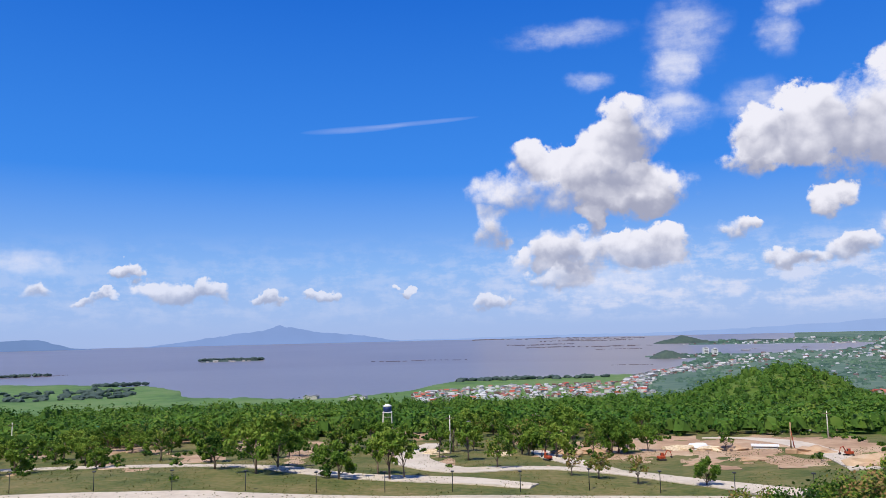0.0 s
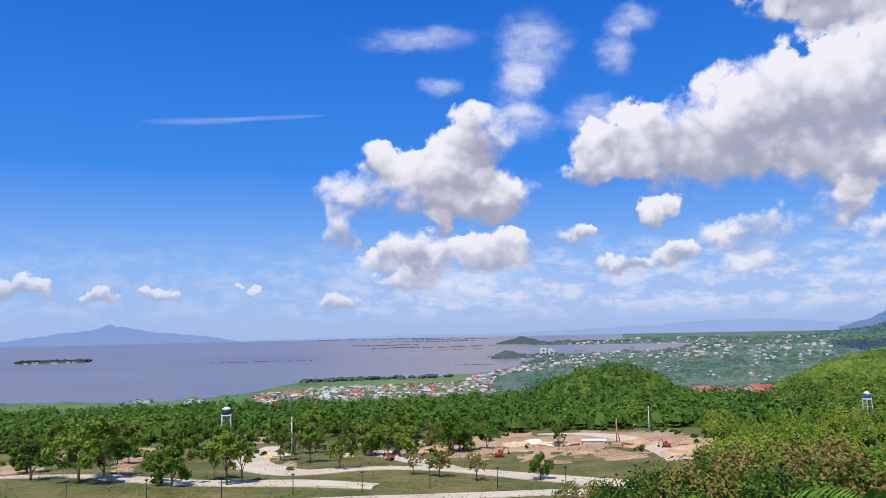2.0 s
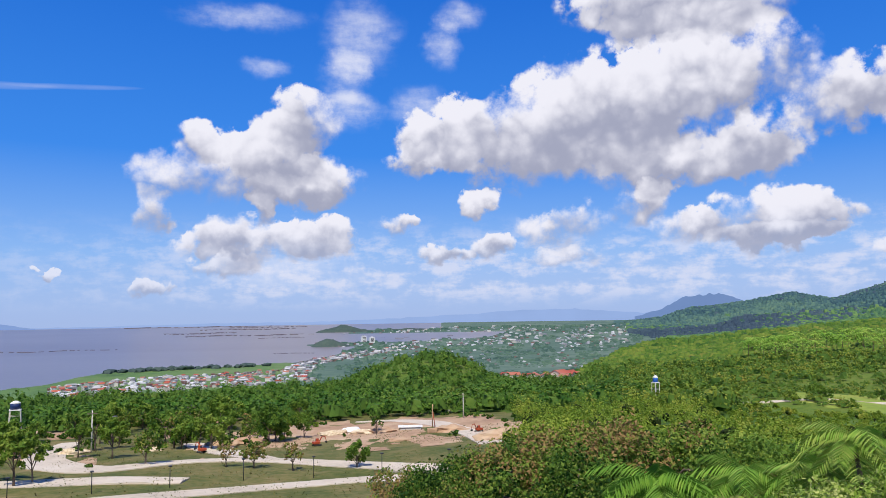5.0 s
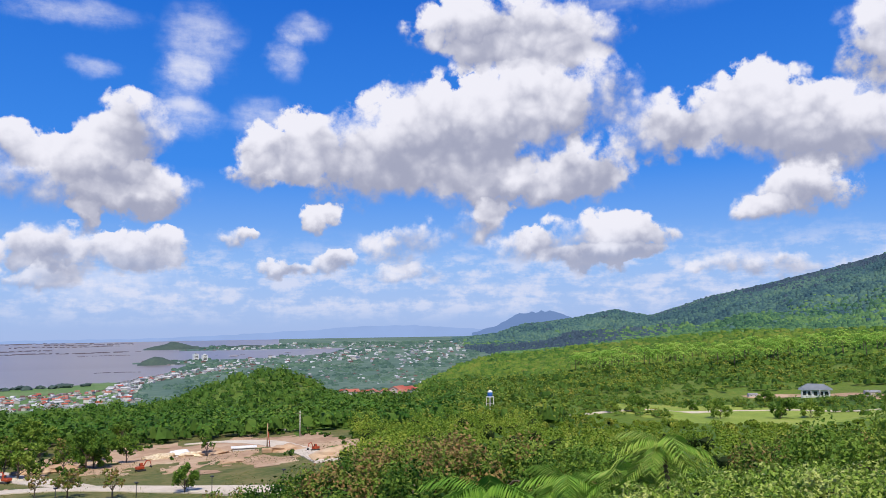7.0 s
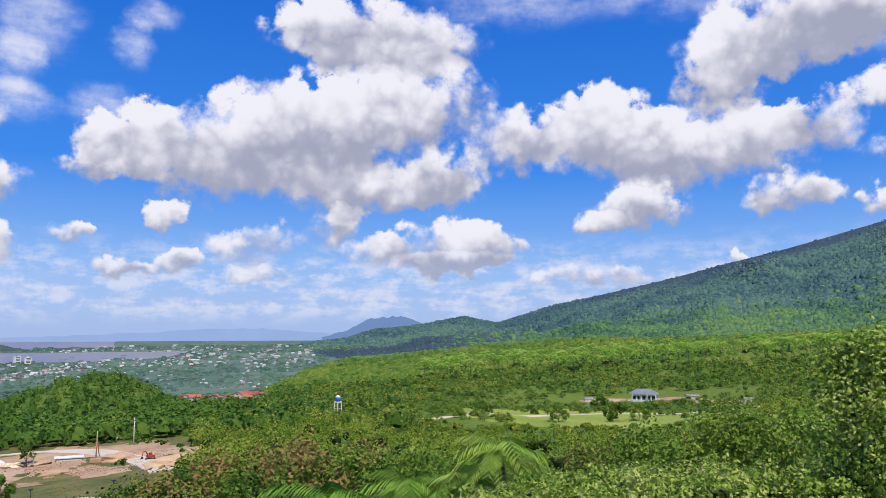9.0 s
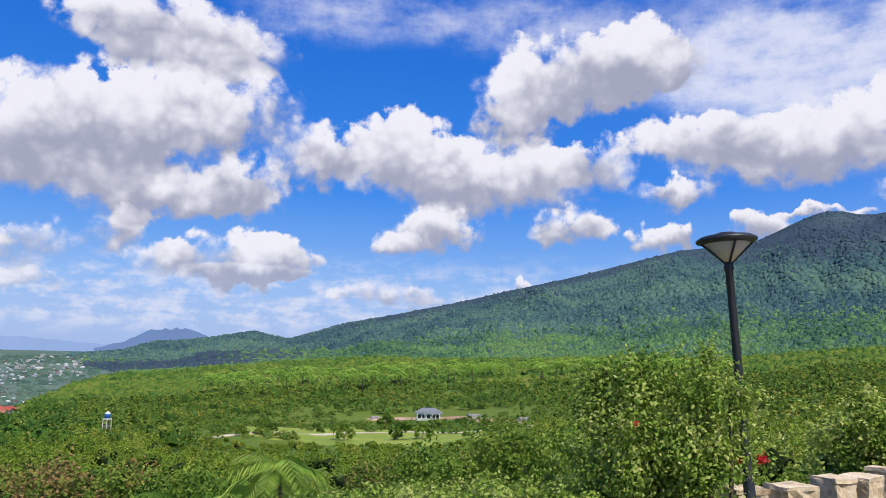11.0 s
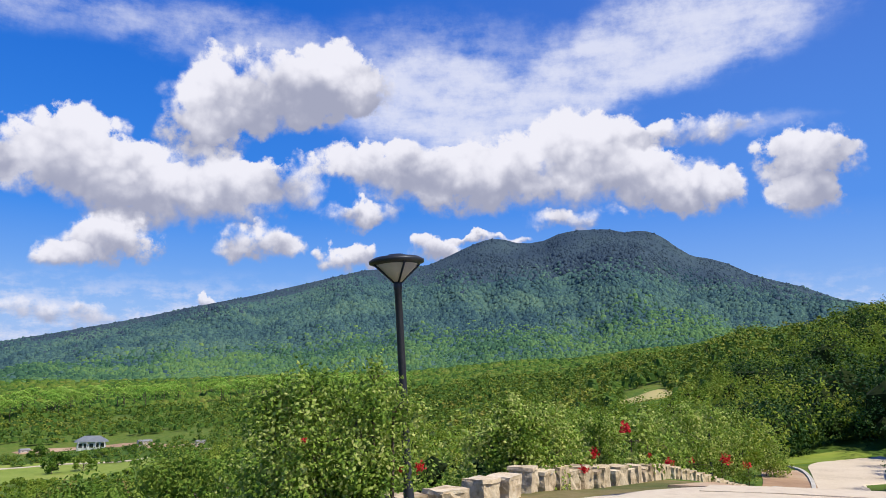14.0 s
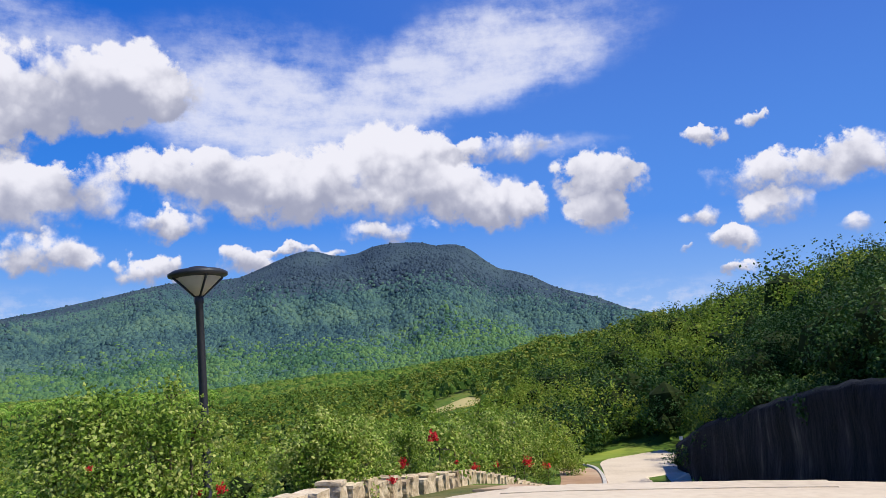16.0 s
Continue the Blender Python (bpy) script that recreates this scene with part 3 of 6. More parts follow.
def ground(az, r):
    """Height of the ground above the road at the viewpoint, for arrays of bearing and distance."""
    az, r = np.broadcast_arrays(np.asarray(az, float), np.asarray(r, float))
    az = (az + 180) % 360 - 180
    keys = np.array(sorted(SLOPES))
    tab = np.array([SLOPES[k] for k in keys], float)
    lr, lk = np.log(np.minimum(r, 1600) + 6), np.log(np.array(RINGS, float) + 6)
    j = np.clip(np.searchsorted(lk, lr, side="right") - 1, 0, len(lk) - 2)
    fr = np.clip((lr - lk[j]) / (lk[j + 1] - lk[j]), 0, 1)
    i = np.clip(np.searchsorted(keys, az, side="right") - 1, 0, len(keys) - 2)
    fa = (az - keys[i]) / (keys[i + 1] - keys[i])
    fa = fa * fa * (3 - 2 * fa)
    row = lambda q: tab[q, j] * (1 - fr) + tab[q, j + 1] * fr
    z = row(i) * (1 - fa) + row(i + 1) * fa
    x, y = r * np.sin(np.radians(az)), r * np.cos(np.radians(az))
    # the wooded hill before the town
    a, b = az - 23.2, (r - 450) / 100
    z = z + 17.5 * np.exp(-(np.abs(a) / np.where(a < 0, 5.2, 4.3)) ** 2.2 - b ** 2)
    z = z - 3.5 * np.exp(-((az - 31.5) / 3.5) ** 2) * np.clip((r - 380) / 120, 0, 1)
    rough = np.clip((r - 30) / 200, 0, 1) * np.clip(1.2 - 0.9 * (np.abs(r - 150) < 60), 0.2, 1)
    rough = rough * np.where((az < 34) & (r > 700), 0.1, 1.0)
    z = z + rough * 1.6 * fbm(x / 60, y / 60, 11, 3)
    # flat land and water beyond the shore
    lz = lake_z(r)
    el = np.degrees(np.arctan2(lz, np.maximum(r, 1)))
    land = dry(az, el)
    shore = lz + np.where(land > 0, np.minimum(land * 10, 1.5), np.maximum(land * 60, -4.0))
    wet = np.clip((az + 110) / 20, 0, 1) * np.clip((38 - az) / 8, 0, 1)
    far = wet * np.clip((r - 560) / 250, 0, 1)
    far = np.where((land < 0.1) & (az > -100) & (az < 30) & (r > 500), 1.0, far)
    z = z * (1 - far) + shore * far
    z = np.where((land > 0) & (az > 13) & (az < 60) & (r > 560), np.maximum(z, lz + np.minimum(land * 10, 1.5)), z)
    # the cutting and the road below it
    foot = np.interp(az, [115, 118.2, 120.2, 123, 126.4, 130, 138, 150, 170], [59.4, 47.4, 38.4, 29.9, 23.5, 19.8, 16.6, 14.6, 13.9])
    z = np.where((az > 115) & (az < 172) & (r < foot), np.minimum(z, np.minimum(-1.7, -1.7 - (r - 14) * 0.128)), z)
    # the mountain
    base = np.degrees(np.arctan2(z, np.maximum(r, 1)))
    top = np.interp(az, RIDGE_AZ, RIDGE_EL) - 0.12
    s = np.clip((r - 1600) / (RIDGE_R - 1600), 0, 1)
    gully = fbm(az / 4.2 + 0.5 * s, s * 2.2 + az / 30, 31, 4) * (s * (1 - s)) * 3.8
    el_m = base + (top - base) * s ** 0.92 + gully * np.clip((az - 38) / 14, 0.15, 1)
    zm = r * np.tan(np.radians(el_m))
    # spurs that run down from the ridge, one behind the other
    for r0, deep, baz, bel in SPURS:
        crest = r0 * np.tan(np.radians(np.interp(az, baz, bel) + 0.12 * lattice(az * 1.3, az * 0 + r0 * 0.01, 37)))
        zm = np.maximum(zm, crest - np.abs(r - r0) * np.where(r < r0, 0.12, deep) - 1.2)
    for r0, cut in ((2080, 300), (2780, 260)):
        zm = zm - 46 * np.exp(-((r - r0 - cut) / cut) ** 2) * np.clip((az - 37) / 4, 0, 1) * np.clip((60 - az) / 10, 0, 1) * (r > r0)
    zm = np.where(r > RIDGE_R, RIDGE_R * np.tan(np.radians(top)) - (r - RIDGE_R) * 0.35, zm)
    m = np.clip((r - 1600) / 300, 0, 1) * np.clip((az - 32) / 8, 0, 1) * np.clip((178 - az) / 20, 0, 1)
    z = z * (1 - m) + np.maximum(zm, np.where(land > 0, lz + 1.2, -70)) * m
    return z + EYE


def on_ground(az, dip):
    """The distance at which a sight line that dips so many degrees at that bearing meets the ground."""
    r = np.concatenate([np.arange(6, 400, 0.5), np.arange(400, 4200, 4.0)])
    below = np.degrees(np.arctan2(ground(az, r) - EYE, r)) - dip
    hit = np.nonzero(below >= 0)[0]
    return float(r[hit[0]]) if len(hit) else 1500.0


def spot(az, r, lift=0.0):
    return polar(az, r, float(ground(az, r)) + lift)


# ---- ground and lake ----
az_ring = np.concatenate([np.arange(-44, 145, 0.5), np.arange(145, 316, 3.0)])
r_ring = np.unique(np.concatenate([np.arange(0.02, 30, 1.0), np.exp(np.linspace(math.log(30), math.log(4900), 210)), [450, 2040, 2080, 2130, 2740, 2780, 2830, 4100, 4160, 4200, 4240]]))


def sheet(az, r, height):
    A, Rr = np.meshgrid(az, r, indexing="ij")
    Z = height(A, Rr)
    V = np.stack([Rr * np.sin(np.radians(A)), Rr * np.cos(np.radians(A)), Z], -1).reshape(-1, 3)
    n, k = A.shape
    return V, n, k


V, n, k = sheet(az_ring, r_ring, ground)
I, J = np.meshgrid(np.arange(n), np.arange(k - 1), indexing="ij")
F = np.stack([I * k + J, I * k + J + 1, ((I + 1) % n) * k + J + 1, ((I + 1) % n) * k + J], -1).reshape(-1, 4)
land_mesh = fast_mesh("ground", V, F, M["grass"], True)
for m in ("soil", "lawn", "marsh", "far_forest", "mid_forest", "tan", "plain", "shade_forest"):
    land_mesh.materials.append(M[m])
fa = az_ring[I.ravel()]
fa = np.where(fa > 180, fa - 360, fa)
fr = r_ring[J.ravel()]
fel = np.degrees(np.arctan2(lake_z(fr), fr))
kind = np.zeros(len(F), np.int32)
kind[(fr > 210)] = 5
kind[(fr > 24) & (fa > 30 + 5 * lattice(fa * 0.5, fr * 0.05, 83) - np.clip((fr - 150) / 8, 0, 8))] = 5
kind[(fr > 1300) & (fa > 35)] = 4
kind[(fa < 33) & (fr > 640)] = 3
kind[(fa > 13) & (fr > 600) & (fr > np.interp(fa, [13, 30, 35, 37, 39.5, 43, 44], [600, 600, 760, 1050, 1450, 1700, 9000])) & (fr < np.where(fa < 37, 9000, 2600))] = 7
wob = lattice(fa * 0.8, fr * 0.03, 77)
kind[((fa - 57.5) / (9.5 + wob)) ** 2 + ((fr - 248) / (42 + 9 * wob)) ** 2 < 1] = 2
# ground of the summit and far ridge in the same shadow-dark tint
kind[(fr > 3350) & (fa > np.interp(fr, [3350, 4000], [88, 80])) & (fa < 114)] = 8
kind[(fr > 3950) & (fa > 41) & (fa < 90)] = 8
land_mesh.polygons.foreach_set("material_index", kind)
land = new("ground", land_mesh)
tagged(land, "rolling green and dry grassy ground falling to the lake", "ground", kind="structure")



def patch(name, az, r, keep, mat, label, lift=0.06):
    """A thin ragged-edged layer over the ground wherever keep says so."""
    A, Rr = np.meshgrid(np.linspace(*az), np.linspace(*r), indexing="ij")
    n, k = A.shape
    V = np.stack([Rr * np.sin(np.radians(A)), Rr * np.cos(np.radians(A)), ground(A, Rr) + np.where(keep(A, Rr) > 0, lift, -0.3)], -1).reshape(-1, 3)
    I, J = np.meshgrid(np.arange(n - 1), np.arange(k - 1), indexing="ij")
    F = np.stack([I * k + J, I * k + J + 1, (I + 1) * k + J + 1, (I + 1) * k + J], -1).reshape(-1, 4)
    F = F[(keep(A, Rr) > 0).reshape(-1)[F].any(1)]
    used, F = np.unique(F, return_inverse=True)
    return tagged(new(name, fast_mesh(name, V[used], F.reshape(-1, 4), mat, True)), label, "bare earth", kind="structure")


patch("bare_earth_site", (4, 31, 200), (112, 190, 130), lambda a, r: 1.15 - ((a - 19.5) / 9.0) ** 2 - ((r - 147) / 30) ** 2 + 1.1 * fbm(a * 0.6, r * 0.09, 84, 4), M["soil"], "bare reddish earth of the building site")
patch("bare_earth_field", (-36, 12, 260), (112, 215, 130), lambda a, r: fbm(a * 0.55, r * 0.05, 78, 5) - 0.22 - 0.5 * (np.abs(r - 168) > 40), M["soil"], "bare reddish earth among the field trees")
laz = np.arange(-76, 36, 0.5)
lr = np.exp(np.linspace(math.log(480), math.log(4890), 90))
V, n, k = sheet(laz, lr, lambda a, r: lake_z(r) + EYE)
I, J = np.meshgrid(np.arange(n - 1), np.arange(k - 1), indexing="ij")
F = np.stack([I * k + J, I * k + J + 1, (I + 1) * k + J + 1, (I + 1) * k + J], -1).reshape(-1, 4)
tagged(new("water", fast_mesh("water", V, F, M["water"], True)), "wide muddy mauve-brown lake under hazy sky", "lake", kind="structure")


def mound(name, az, tops, r, depth, mat, label, category, drop=-62.0, bumps=0.0, kind="structure"):
    """A hill seen across the water: a skyline (bearings, rises) given a rounded back and front."""
    a = np.linspace(az[0], az[-1], 120)
    t = np.interp(a, az, tops) + bumps * (lattice(a * 2.3, a * 0 + 1.7, 41) + 0.5 * lattice(a * 6.1, a * 0 + 4.2, 42))
    s = np.linspace(-1, 1, 13)
    A, S = np.meshgrid(a, s, indexing="ij")
    Rr = r + depth * S
    base = lake_z(Rr) - 1.0
    crest = r * np.tan(np.radians(t))[:, None]
    Z = base + np.maximum(crest - base, 0) * np.sqrt(np.clip(1 - S * S, 0, 1)) + EYE
    Z += (1 - S * S) * 0.06 * np.maximum(crest - base, 0) * lattice(A * 3.0, S * 3.0, 43)
    V = np.stack([Rr * np.sin(np.radians(A)), Rr * np.cos(np.radians(A)), Z], -1).reshape(-1, 3)
    n, k = A.shape
    I, J = np.meshgrid(np.arange(n - 1), np.arange(k - 1), indexing="ij")
    F = np.stack([I * k + J, I * k + J + 1, (I + 1) * k + J + 1, (I + 1) * k + J], -1).reshape(-1, 4)
    return tagged(new(name, fast_mesh(name, V, F, mat, True)), label, category, kind=kind)


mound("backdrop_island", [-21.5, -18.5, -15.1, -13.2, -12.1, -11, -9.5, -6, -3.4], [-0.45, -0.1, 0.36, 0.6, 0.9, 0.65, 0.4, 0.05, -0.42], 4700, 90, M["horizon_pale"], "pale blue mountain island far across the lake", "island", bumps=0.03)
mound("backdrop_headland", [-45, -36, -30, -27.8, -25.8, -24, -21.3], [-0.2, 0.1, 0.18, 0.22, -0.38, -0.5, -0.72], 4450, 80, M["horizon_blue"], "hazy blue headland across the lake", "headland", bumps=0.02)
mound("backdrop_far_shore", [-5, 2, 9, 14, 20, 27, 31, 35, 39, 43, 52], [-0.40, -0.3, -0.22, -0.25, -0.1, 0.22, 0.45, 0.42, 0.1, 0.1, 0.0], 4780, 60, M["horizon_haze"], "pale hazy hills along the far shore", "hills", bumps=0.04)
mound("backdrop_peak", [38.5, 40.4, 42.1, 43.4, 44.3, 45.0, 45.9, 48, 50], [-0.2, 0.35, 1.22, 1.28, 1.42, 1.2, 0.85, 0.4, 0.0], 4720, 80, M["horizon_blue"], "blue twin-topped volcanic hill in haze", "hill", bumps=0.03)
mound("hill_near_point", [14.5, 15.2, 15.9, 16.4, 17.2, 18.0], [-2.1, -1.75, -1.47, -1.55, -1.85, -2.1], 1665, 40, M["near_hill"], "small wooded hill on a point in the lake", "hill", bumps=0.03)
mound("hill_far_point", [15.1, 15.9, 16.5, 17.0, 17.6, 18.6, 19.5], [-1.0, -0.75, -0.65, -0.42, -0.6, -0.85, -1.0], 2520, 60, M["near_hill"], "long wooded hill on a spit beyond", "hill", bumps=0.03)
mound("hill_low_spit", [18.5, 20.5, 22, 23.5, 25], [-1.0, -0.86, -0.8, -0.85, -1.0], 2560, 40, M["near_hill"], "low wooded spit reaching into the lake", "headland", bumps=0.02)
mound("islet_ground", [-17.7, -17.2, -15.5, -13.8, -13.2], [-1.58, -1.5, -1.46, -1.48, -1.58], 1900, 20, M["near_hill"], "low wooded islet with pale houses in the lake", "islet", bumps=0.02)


# ---- foliage builders ----
def ico(sub):
    bm = bmesh.new()
    bmesh.ops.create_icosphere(bm, subdivisions=sub, radius=1.0)
    V = np.array([v.co[:] for v in bm.verts])
    F = np.array([[v.index for v in f.verts] for f in bm.faces])
    bm.free()
    return V, F


ICO1, ICO2 = ico(1), ico(2)


def clumps(rng, at, size, shape, jitter=0.28):
    """Rounded leafy lumps at many places at once: vertices and faces."""
    V0, F0 = shape
    n, k = len(at), len(V0)
    ang = rng.rand(n) * 6.28
    c, s = np.cos(ang), np.sin(ang)
    P = V0[None] * (1 + jitter * (rng.rand(n, k, 1) * 2 - 1))
    P = np.stack([P[..., 0] * c[:, None] - P[..., 1] * s[:, None], P[..., 0] * s[:, None] + P[..., 1] * c[:, None], P[..., 2]], -1)
    P = P * np.asarray(size)[:, None, :] + np.asarray(at)[:, None, :]
    F = F0[None] + (np.arange(n) * k)[:, None, None]
    return P.reshape(-1, 3), F.reshape(-1, 3)


def leaves(rng, at, out, size, long=1.6, spread=0.8):
    """Folded leaves at places, each facing roughly outwards: vertices and triangles."""
    n = len(at)
    nrm = out + spread * rng.randn(n, 3)
    nrm /= np.linalg.norm(nrm, axis=1, keepdims=True) + 1e-9
    t = np.cross(nrm, rng.randn(n, 3))
    t /= np.linalg.norm(t, axis=1, keepdims=True) + 1e-9
    b = np.cross(nrm, t)
    s = (np.asarray(size) * (0.7 + 0.6 * rng.rand(n)))[:, None]
    P = np.stack([at - t * s * long / 2, at + b * s / 2 - nrm * s * 0.12, at + t * s * long / 2, at - b * s / 2 - nrm * s * 0.12], 1).reshape(-1, 3)
    q = (np.arange(n) * 4)[:, None]
    F = np.concatenate([q + np.array([[0, 1, 2]]), q + np.array([[0, 2, 3]])])
    return P, F


def crown_points(rng, centres, radii, count, shell=0.55):
    """Points spread over the outer part of several lumps, and the way outwards at each."""
    w = np.asarray(radii) ** 2
    pick = rng.choice(len(centres), count, p=w / w.sum())
    d = rng.randn(count, 3)
    d /= np.linalg.norm(d, axis=1, keepdims=True)
    many = 14
    ways = rng.randn(len(centres), many, 3)
    ways[..., 2] += 0.25
    ways /= np.linalg.norm(ways, axis=-1, keepdims=True)
    far = 0.5 + 0.35 * rng.rand(len(centres), many, 1)
    wide = 0.28 + 0.2 * rng.rand(len(centres), many)
    lobe = rng.randint(many, size=count)
    rad = np.asarray(radii)[pick]
    mid = np.asarray(centres)[pick] + (ways * far)[pick, lobe] * rad[:, None] * np.array([1, 1, 0.85])
    out = rad * wide[pick, lobe] * (shell + (1.05 - shell) * rng.rand(count) ** 0.6)
    return mid + d * out[:, None], d + 0.4 * ways[pick, lobe] + np.array([0, 0, 0.3])


def scattered(rng, count, az0, az1, r0, r1, keep, grow):
    """Bearings and distances thinned so that plants of size grow(r) cover the ground evenly."""
    u = rng.rand(count)
    a = az0 + (az1 - az0) * rng.rand(count)
    r = r0 * (r1 / r0) ** u
    ok = keep(a, r)
    return a[ok], r[ok]


def open_land(a, r):
    """Where nothing tall grows: fields, roads, building site, lawns, water, marsh."""
    el = np.degrees(np.arctan2(lake_z(r), r))
    wob = lattice(a * 0.8, r * 0.03, 77)
    o = (a < 34) & (r > 560) & (dry(a, el) < 0.03)
    o |= (a < -2) & (r > 620)
    o |= (a < 16) & (r > 800)
    o |= (a > -4) & (a < 16) & (r > 530) & (lattice(a * 1.7, r * 0.03, 79) < 0.25)
    o |= (a > 28) & (a < 35) & (r > 590) & (r < 720) & (lattice(a * 2.7, r * 0.05, 80) < 0.2)
    o |= (((a - 20.5) / 7.5) ** 2 + ((r - 146) / 36) ** 2 < 1)
    o |= ((a - 57.5) / (8.3 + wob)) ** 2 + ((r - 248) / (34 + 9 * wob)) ** 2 < 1
    o |= ((a - 61.5) / 6.5) ** 2 + ((r - 345) / 26) ** 2 < 1
    o |= ((a - 100.4) / 2.4) ** 2 + ((r - 205) / 45) ** 2 < 1
    o |= (np.abs(a + 4.4) < 1.3) & (r < 250)
    o |= (a < 30) & (r < 184)
    o |= (a > 47) & (a < 67) & (r < 222)
    o |= (a > 28.5) & (a < 34.5) & (r > 462) & (r < 520)
    o |= (r < 62)
    o |= (np.abs(a - 113) < 5.5) & (r < 80)
    return o


def lobes(rng, at, s, tall, many, per, size):
    """Leaf places gathered in rounded lobes over the upper side of each crown: whose, where, and the way outwards."""
    n = len(at)
    tall = np.broadcast_to(tall, (n,))
    own = np.repeat(np.arange(n), many)
    d = rng.randn(len(own), 3)
    d[:, 2] = np.abs(d[:, 2]) - 0.35
    d /= np.linalg.norm(d, axis=1, keepdims=True)
    q = size * (0.65 + 0.7 * rng.rand(len(own)))
    mid = d * (0.9 - 0.55 * q + 0.25 * rng.rand(len(own)))[:, None]
    pick = np.repeat(np.arange(len(own)), per)
    e = rng.randn(len(pick), 3)
    e[:, 2] += 0.35
    e /= np.linalg.norm(e, axis=1, keepdims=True)
    p = mid[pick] + e * (q[pick] * (0.5 + 0.5 * rng.rand(len(pick)) ** 0.7))[:, None]
    who = own[pick]
    p = p * s[who][:, None] * np.stack([np.ones(len(who)), np.ones(len(who)), tall[who]], -1)
    return who, at[who] + p, e + 0.35 * d[pick]


def stuff(name, V, F, mat, label, category, smooth=False):
    return tagged(new(name, fast_mesh(name, V, F, mat, smooth)), label, category, kind="stuff")


def xyz(a, r, z):
    return np.stack([r * np.sin(np.radians(a)), r * np.cos(np.radians(a)), z], -1)


# a rounded tree top: five-sided foot, three-cornered crest
DOME = (np.array([(math.cos(i * 1.2566), math.sin(i * 1.2566), -0.5) for i in range(5)] + [(0.68 * math.cos(i * 2.0944 + 0.3), 0.68 * math.sin(i * 2.0944 + 0.3), 0.62) for i in range(3)]),
        np.array([(0, 1, 5), (1, 6, 5), (1, 2, 6), (2, 3, 6), (3, 7, 6), (3, 4, 7), (4, 0, 7), (0, 5, 7), (5, 6, 7)]))

# the mountain's forest
rng = np.random.RandomState(4)
a, r = scattered(rng, 84000, 38, 122, 1450, 4190, lambda a, r: (ground(a, r) > lake_z(r) + EYE + 0.7) & (a > np.interp(r, [1450, 1900, 2300], [42, 38.5, 34])), None)
s = r * 0.0023 * (0.55 + 1.2 * rng.rand(len(r)) ** 2.5)
s = s * np.interp(r, [3300, 4000], [1, 0.6])
at = xyz(a, r, ground(a, r) + s * np.interp(r, [3600, 4000], [0.35, 0.1]))
V, F = clumps(rng, at, np.stack([s, s, s * np.interp(r, [3600, 4000], [0.95, 1.0])], -1), DOME, 0.3)
# three belts that grade into one another: farmed foot, haze-blued rainforest, heights and spurs painted cloud-dark
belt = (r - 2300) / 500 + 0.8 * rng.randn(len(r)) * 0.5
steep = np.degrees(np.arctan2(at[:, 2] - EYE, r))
shade_belt = (steep + 0.5 * rng.randn(len(r)) > np.interp(a, [38, 60, 80, 100, 115], [1.0, 2.6, 7.3, 7.8, 5.0])) | ((a < 54) & (np.abs(r - 1900) < 220) & (rng.rand(len(r)) < np.interp(a, [46, 54], [0.95, 0])))
for name, own, mat, label in (("mountain_forest", (belt < 0) & ~shade_belt, "foot_forest", "green forest over the foot of the mountain"), ("mountain_forest", (belt >= 0) & ~shade_belt, "far_forest", "dense dark green rainforest covering the mountain"),
                              ("summit_forest", shade_belt, "shade_forest", "forest on the heights and spurs, coloured dark blue-green as under cloud shadow")):
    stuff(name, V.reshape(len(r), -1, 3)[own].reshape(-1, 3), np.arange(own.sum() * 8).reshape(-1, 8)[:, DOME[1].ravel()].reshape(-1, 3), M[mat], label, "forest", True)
# hedgerows and groves of the plain round the far towns
a, r = scattered(rng, 9000, 14, 42, 640, 3000, lambda a, r: (ground(a, r) > lake_z(r) + EYE + 0.7) & (r > np.interp(a, [30, 35, 37, 39.5, 43], [620, 780, 1080, 1480, 2000])) & (lattice(a * 1.3, np.log(r) * 12, 96) > -0.15), None)
s = r * 0.0016 * (0.5 + 1.2 * rng.rand(len(r)) ** 2)
V, F = clumps(rng, xyz(a, r, ground(a, r) + s * 0.3), np.stack([s * 1.6, s * 1.6, s * 0.8], -1), DOME, 0.35)
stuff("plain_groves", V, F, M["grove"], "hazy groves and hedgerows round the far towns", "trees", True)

# woods and scrub of the plateau
a, r = scattered(rng, 62000, 8, 135, 560, 1500, lambda a, r: ~open_land(a, r) & (r < np.interp(a, [20, 30, 35, 37, 39.5, 43], [600, 620, 780, 1080, 1480, 1700])), None)
s = r * 0.0030 * (0.45 + 1.3 * rng.rand(len(r)) ** 2.2)
tall = np.where((a > 45) & (a < 95) & (r < 900), 0.9, 1.1)
V, F = clumps(rng, xyz(a, r, ground(a, r) + s * 0.5), np.stack([s, s, s * tall * 0.95], -1), DOME, 0.35)
stuff("distant_woodland", V, F, M["mid_forest"], "distant green woodland and scrub", "forest", True)

# the nearer woods: crowns of leafy sprays round a dense heart
a, r = scattered(rng, 17500, -40, 135, 178, 600, lambda a, r: ~open_land(a, r), None)
s = np.maximum(2.3, r * 0.0062) * (0.5 + 1.0 * rng.rand(len(r)) ** 1.4)
tall = np.where((a > 45) & (a < 95), 0.8, 1.1)
s = np.where((a > 45) & (a < 71) & (r < 350), s * 0.55, s)
s = np.where((a > 27.5) & (a < 35) & (r > 380), s * 0.5, s)
at = xyz(a, r, ground(a, r) + s * tall * 0.75)
V1, F1 = clumps(rng, at, np.stack([s, s, s * tall], -1) * 0.66, DOME, 0.3)
rep, pts, d = lobes(rng, at, s, tall, 6, 5, 0.42)
V2, F2 = leaves(rng, pts, d + np.array([0, 0, 0.5]), s[rep] * 0.25, 1.3, 0.4)
